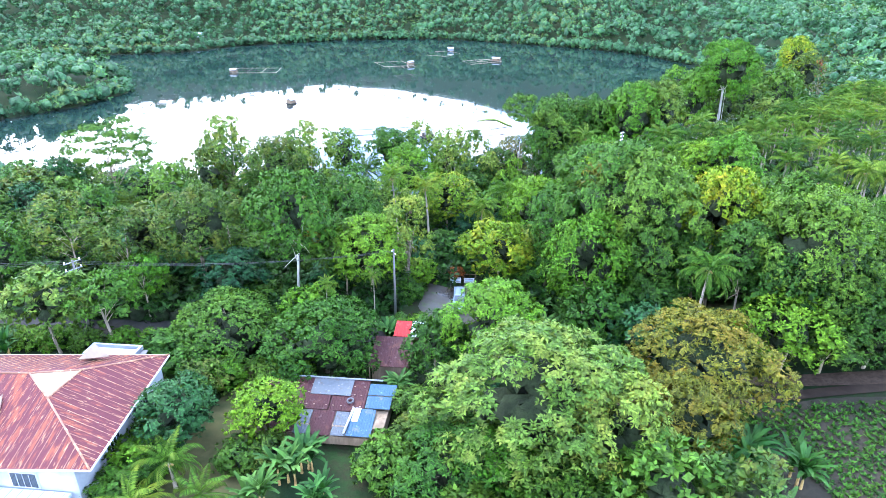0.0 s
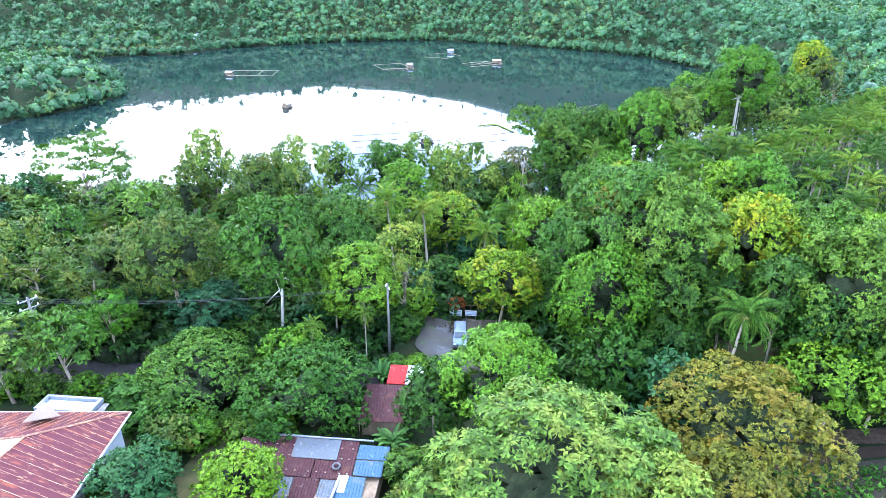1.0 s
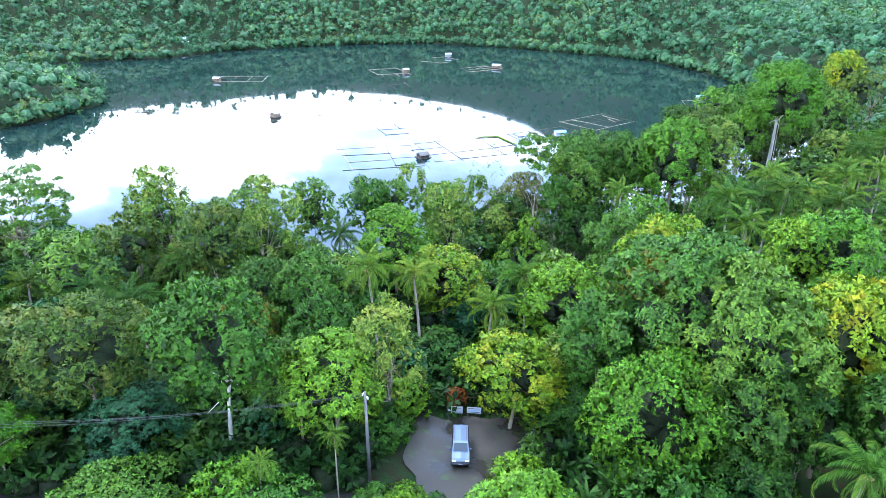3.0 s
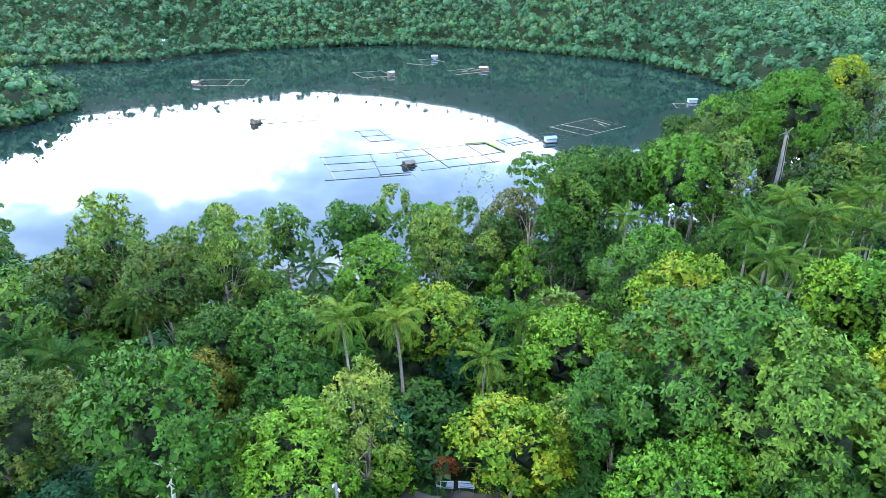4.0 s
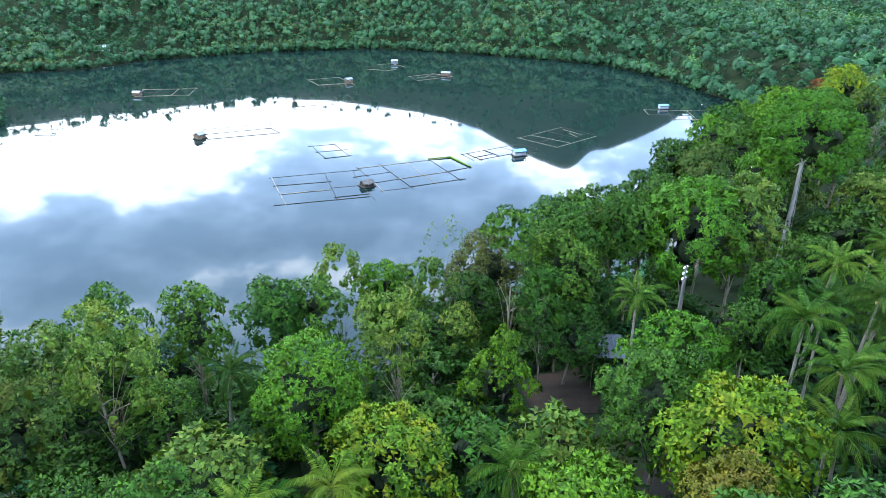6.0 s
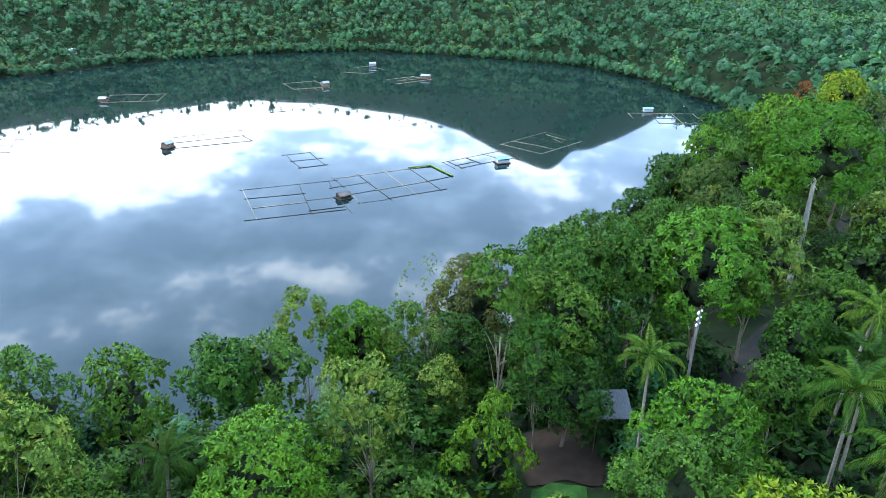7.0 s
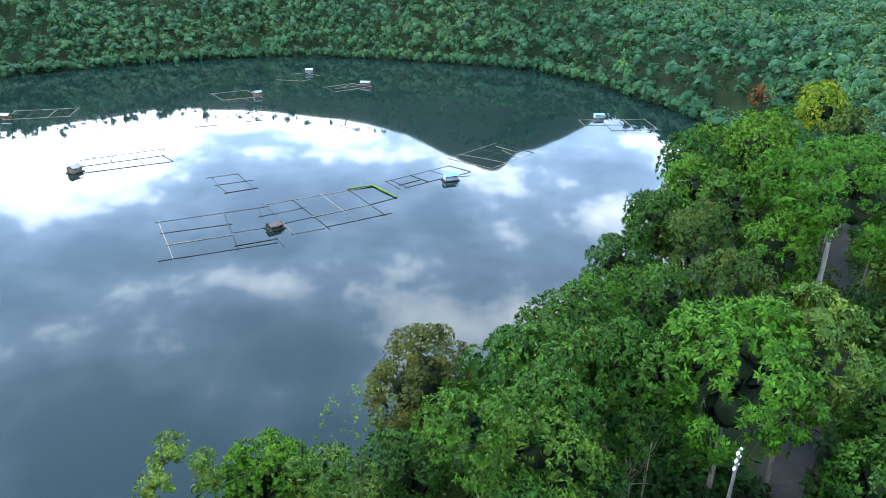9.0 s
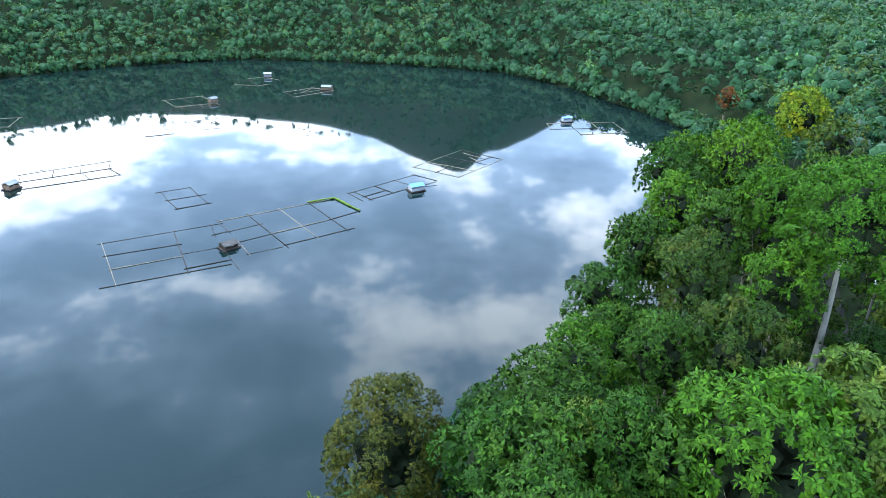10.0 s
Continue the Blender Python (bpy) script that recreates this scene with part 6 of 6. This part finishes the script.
big_house()
annex()
shed()
lean_to("roadside_stall", -13.2, -9.0, 69.6, 72.6, 31.2, 31.7, [ROOF_BRIGHT, SHEET_WHITE], "roadside stall with a bright red and white tin roof", 28.5)
lean_to("maroon_shed", -15.2, -10.4, 63.4, 68.8, 30.8, 31.6, [ROOF_MAROON, ROOF_MAROON], "low shed with a maroon tin roof under trees", 28.5)
lean_to("garden_shed", 10.6, 15.0, 54.6, 58.8, 30.6, 31.6, [ROOF_MAROON, ROOF_MAROON, ROOF_MAROON], "small shed with a dark red tin roof", 28.9)
lean_to("clearing_shed", 12.6, 16.6, 131.0, 134.4, 32.2, 33.4, [ROOF_GREY, ROOF_GREY], "open shed with a pale grey tin roof in a clearing", ground_at(14.6, 132.7), None)
lean_to("hill_building", 268, 286, 690, 700, 33, 35, [SHEET_BLUE, SHEET_WHITE], "far white building with a blue roof above the trees", ground_at(277, 695), SHEET_WHITE)
lean_to("hill_building", 291, 304, 700, 710, 33, 35, [SHEET_WHITE, SHEET_WHITE], "far white building with a pale roof above the trees", ground_at(297, 705), SHEET_WHITE)
lean_to("lakeside_hut", -290, -282, 598.5, 604, 9.6, 10.6, [SHEET_WHITE, SHEET_WHITE], "white-roofed hut among trees on the far bank", ground_at(-286, 601), SHEET_WHITE)


# ---- van, signs, poles and wires ----
PAINT, _nt, _b = base_mat("van_silver_paint", 0.35, 0.4)
_b.inputs["Base Color"].default_value = (0.09, 0.12, 0.17, 1)
RUBBER = simple_mat("rubber_black", (0.015, 0.015, 0.015), (0.03, 0.03, 0.03), 5.0, 0.8, 0.1)
LAMP, _nt, _b = base_mat("lamp_lens", 0.15)
_b.inputs["Base Color"].default_value = (0.7, 0.72, 0.74, 1)


def van():
    root = new("van")
    root.matrix_world = pose(-5.9, 84.3, ground_at(-5.9, 84.3) + 0.44, 0, 0, 4)
    # side outline from the nose (-y) to the tail: y, z
    line = [(-2.35, 0.35), (-2.38, 0.75), (-2.15, 0.98), (-1.35, 1.12), (-0.62, 1.62), (-0.35, 1.72), (1.6, 1.76), (2.2, 1.68), (2.33, 1.05), (2.36, 0.35)]
    bm = bmesh.new()
    rows = []
    for y, z in line:
        w = 0.9 if z < 1.2 else 0.9 - (z - 1.2) * 0.28
        rows.append([bm.verts.new((x, y, z)) for x in (-w, -w * 0.6, 0, w * 0.6, w)])
        rows[-1][2].co.z += 0.04 if z > 0.9 else 0
    for a, b in zip(rows, rows[1:]):
        for i in range(4):
            bm.faces.new((a[i], a[i + 1], b[i + 1], b[i]))
    for s in (0, 4):
        base = [bm.verts.new((rows[0][s].co.x, y, 0.35)) for y in (-1.5, 1.5)]
        bm.faces.new([r[s] for r in rows])
        for v in base:
            bm.verts.remove(v)
    bm.faces.new([v for v in rows[0]] + [v for v in reversed(rows[-1])])
    bmesh.ops.recalc_face_normals(bm, faces=bm.faces)
    part("body", bm, PAINT, root, "silver-blue painted body")

    def quad(name, pts, mt, label=""):
        part_mesh(name, slab_mesh(name, pts, 0.015, mt), root, label)

    quad("windshield", [(-0.74, -1.33, 1.24), (0.74, -1.33, 1.24), (0.66, -0.66, 1.71), (-0.66, -0.66, 1.71)], GLASS_DARK, "dark sloping windshield")
    for sx in (-1, 1):
        for y0, y1 in ((-0.75, 0.25), (0.35, 1.2), (1.3, 2.05)):
            bm = bmesh.new()
            q = [bm.verts.new(p) for p in ((sx * 0.905, y0, 1.14), (sx * 0.905, y1, 1.14), (sx * 0.825, y1, 1.52), (sx * 0.825, y0 + (0.25 if y0 < -0.5 else 0), 1.52))]
            bm.faces.new(q)
            bmesh.ops.solidify(bm, geom=bm.faces[:], thickness=0.01)
            part("side_window", bm, GLASS_DARK, root)
        for y in (-1.5, 1.45):
            bm = bmesh.new()
            bmesh.ops.create_cone(bm, cap_ends=True, segments=20, radius1=0.32, radius2=0.32, depth=0.2, matrix=pose(sx * 0.83, y, 0.1, 0, 90, 0))
            wheel = part("wheel", bm, RUBBER, root, "black tyre on a silver rim")
            bm = bmesh.new()
            bmesh.ops.create_cone(bm, cap_ends=True, segments=14, radius1=0.19, radius2=0.17, depth=0.22, matrix=pose(sx * 0.83, y, 0.1, 0, 90, 0))
            part("rim", bm, SHEET_GREY, wheel)
        bm = bmesh.new()
        box(bm, sx * 0.66, -2.34, 0.82, 0.36, 0.1, 0.18, 0, 0.03)
        part("headlight", bm, LAMP, root)
        bm = bmesh.new()
        box(bm, sx * 1.02, -0.95, 1.18, 0.2, 0.12, 0.16, 0, 0.03)
        part("side_mirror", bm, PAINT, root)
        bar("roof_rail", (sx * 0.62, -0.2, 1.8), (sx * 0.62, 1.9, 1.8), 0.025, STEEL, root)
    bm = bmesh.new()
    box(bm, 0, -2.38, 0.48, 1.7, 0.14, 0.26, 0, 0.04)
    part("bumper", bm, STEEL, root)
    bm = bmesh.new()
    box(bm, 0, -2.4, 0.78, 0.8, 0.06, 0.12, 0, 0.02)
    part("grille", bm, STEEL, root)
    bm = bmesh.new()
    box(bm, 0, -2.47, 0.5, 0.42, 0.02, 0.14)
    part("plate", bm, SHEET_WHITE, root)
    tagged(root, "silver van parked on the concrete apron", "van")


van()


def sign(x, y, w, h, z, rz, mt, label, bars):
    root = new("sign_board")
    g = ground_at(x, y)
    root.matrix_world = pose(x, y, g, 0, 0, rz)
    bm = bmesh.new()
    box(bm, 0, 0, z, w, 0.06, h, 0, 0.01)
    part("panel", bm, mt, root)
    for sx in (-1, 1):
        bar("post", (sx * w * 0.42, 0.08, -0.3), (sx * w * 0.42, 0.08, z + h / 2), 0.05, STEEL, root)
    for i in range(bars):
        bm = bmesh.new()
        box(bm, 0, -0.036, z + h * (0.3 - 0.6 * i / max(1, bars - 1)), w * (0.8 - 0.15 * (i % 2)), 0.012, h * 0.09)
        part("panel_stripe", bm, SHEET_BLUE if i % 2 else STEEL, root)
    tagged(root, label, "sign")


sign(-6.9, 89.7, 1.7, 0.9, 1.4, 4, SHEET_WHITE, "white notice board on posts behind the van", 3)
sign(-4.8, 89.9, 1.6, 0.8, 1.4, 0, SHEET_WHITE, "pale notice board on posts by the gate", 3)
sign(1.5, 86.4, 1.9, 1.5, 1.3, 62, SHEET_WHITE, "leaning white sign board on dark posts", 4)


def fence():
    root = new("fence")
    root.location = (0, 0, 0)
    for i in range(12):
        x, y = -13.5 + i * 0.95, 92.2 + 0.03 * i
        bar("fence_post", (x, y, ground_at(x, y) - 0.2), (x, y, ground_at(x, y) + 1.3), 0.05, WOOD, root)
    for k in (0.5, 1.15):
        bar("rail", (-13.5, 92.2, 28.5 + k), (-3.0, 92.55, 28.5 + k), 0.035, WOOD, root)
    tagged(root, "low rustic wooden fence behind the parking apron", "fence")


fence()
plant_tree(-6.9, 91.9, 30.6, 0.95, "dense", "rust", "red-leaved ornamental shrub by the sign boards", 3, name="shrub", ncat="shrub")
CERAMIC, _nt, _b = base_mat("insulator_ceramic", 0.25)
_b.inputs["Base Color"].default_value = (0.72, 0.74, 0.76, 1)
POLE = simple_mat("pole_timber_grey", (0.1, 0.095, 0.09), (0.2, 0.19, 0.18), 2.0, 0.85, 0.3, stretch=(1, 1, 0.15))


def utility_pole(x, y, top, rz, arms, label, insul=3, transformer=False, pins=0):
    root = new("utility_pole")
    g = ground_at(x, y)
    root.matrix_world = pose(x, y, g, 0, 0, rz)
    H = top - g
    v, f = tube_arrays([(0, 0, -0.6), (0, 0, H * 0.5), (0, 0, H)], [0.19, 0.16, 0.12], 10)
    part_mesh("pole", mesh_from("pole", v, f, POLE, True), root)
    for k in range(arms):
        z = H - 0.35 - 1.0 * k
        bm = bmesh.new()
        box(bm, 0, 0.16, z, 2.2, 0.1, 0.12, 0, 0.01)
        arm = part("crossarm", bm, SHEET_GREY, root)
        for i in range(insul):
            xx = (i - (insul - 1) / 2) * 0.95
            vv, ff = tube_arrays([(xx, 0.16, z + 0.06), (xx, 0.16, z + 0.14), (xx, 0.16, z + 0.22), (xx, 0.16, z + 0.34)], [0.05, 0.11, 0.08, 0.05], 8)
            part_mesh("insulator", mesh_from("insulator", vv, ff, CERAMIC, True), arm)
        bar("brace", (0.7, 0.14, z - 0.05), (0.05, 0.12, z - 0.7), 0.025, SHEET_GREY, root, 4)
    for k in range(pins):
        for sx in (-1, 1):
            z = H - 0.2 - 0.75 * k
            if pins == 1:
                vv, ff = tube_arrays([(sx * 0.1, 0, z - 0.5 * (sx > 0)), (sx * 0.16, 0, z + 0.1 - 0.5 * (sx > 0)), (sx * 0.22, 0, z - 0.5 * (sx > 0)), (sx * 0.26, 0, z - 0.2 - 0.5 * (sx > 0))], [0.04, 0.08, 0.09, 0.04], 8)
            else:
                vv, ff = tube_arrays([(sx * 0.12, 0, z), (sx * 0.26, 0, z + 0.08), (sx * 0.38, 0, z + 0.02), (sx * 0.5, 0, z - 0.1)], [0.05, 0.12, 0.13, 0.06], 8)
            part_mesh("insulator", mesh_from("insulator", vv, ff, CERAMIC, True), root)
    if transformer:
        bm = bmesh.new()
        bmesh.ops.create_cone(bm, cap_ends=True, segments=20, radius1=0.33, radius2=0.33, depth=0.95, matrix=pose(0.55, 0, H - 3.9))
        part("transformer", bm, SHEET_WHITE, root, "pale cylindrical transformer can")
        bm = bmesh.new()
        bmesh.ops.create_cone(bm, cap_ends=True, segments=20, radius1=0.36, radius2=0.2, depth=0.14, matrix=pose(0.55, 0, H - 3.36))
        part("transformer_lid", bm, SHEET_GREY, root)
    tagged(root, label, "utility pole")


utility_pole(-14.6, 79.4, 38.8, 10, 0, "slim grey utility pole by the parking apron", 3, False, 1)
utility_pole(-54.4, 69.8, 39.7, 60, 2, "utility pole with crossarms and a transformer by the road", 3, True)
utility_pole(24.1, 136.8, 41.8, 40, 0, "utility pole with stacked white insulators", 3, False, 3)
utility_pole(64.0, 175.0, 38.8, 50, 1, "utility pole with a crossarm beside the road", 4)
WIRE = simple_mat("wire_black", (0.02, 0.02, 0.02), (0.035, 0.035, 0.035), 5.0, 0.6, 0)


def cable(p, q, sag, n):
    s = np.linspace(0, 1, 14)
    P = np.array(p)[None] * (1 - s[:, None]) + np.array(q)[None] * s[:, None]
    P[:, 2] -= sag * 4 * s * (1 - s)
    v, f = tube_arrays(P, [0.014] * 14, 4)
    ob = new("power_cable", mesh_from("power_cable", v, f, WIRE))
    tagged(ob, "thin black power cable strung between poles", "cable", "power cables")


for off in (-0.5, 0.0, 0.5):
    cable((-54.4 + off * 0.6, 69.8 - off, 39.4), (-14.6, 79.4 + off * 0.4, 38.6 - 0.3 * abs(off)), 1.0, 0)
    cable((24.1 + off, 136.8 - off, 41.5), (64 + off, 175 - off, 38.6), 1.2, 0)
    cable((-54.4 + off * 0.6, 69.8 - off, 39.4), (-115, 69 - off, 38), 1.2, 0)
dead = new("ground_leaf_litter", mesh_from("ground_leaf_litter", *patch(30, 62, 67.0, 69.6, 0.22, 0.1, 9), simple_mat("leaf_litter", (0.03, 0.02, 0.013), (0.07, 0.05, 0.034), 2.2, 0.95, 0.8, bdist=0.1), True))
tagged(dead, "bank of dry brown fallen leaves beside the track", "ground", kind="structure")
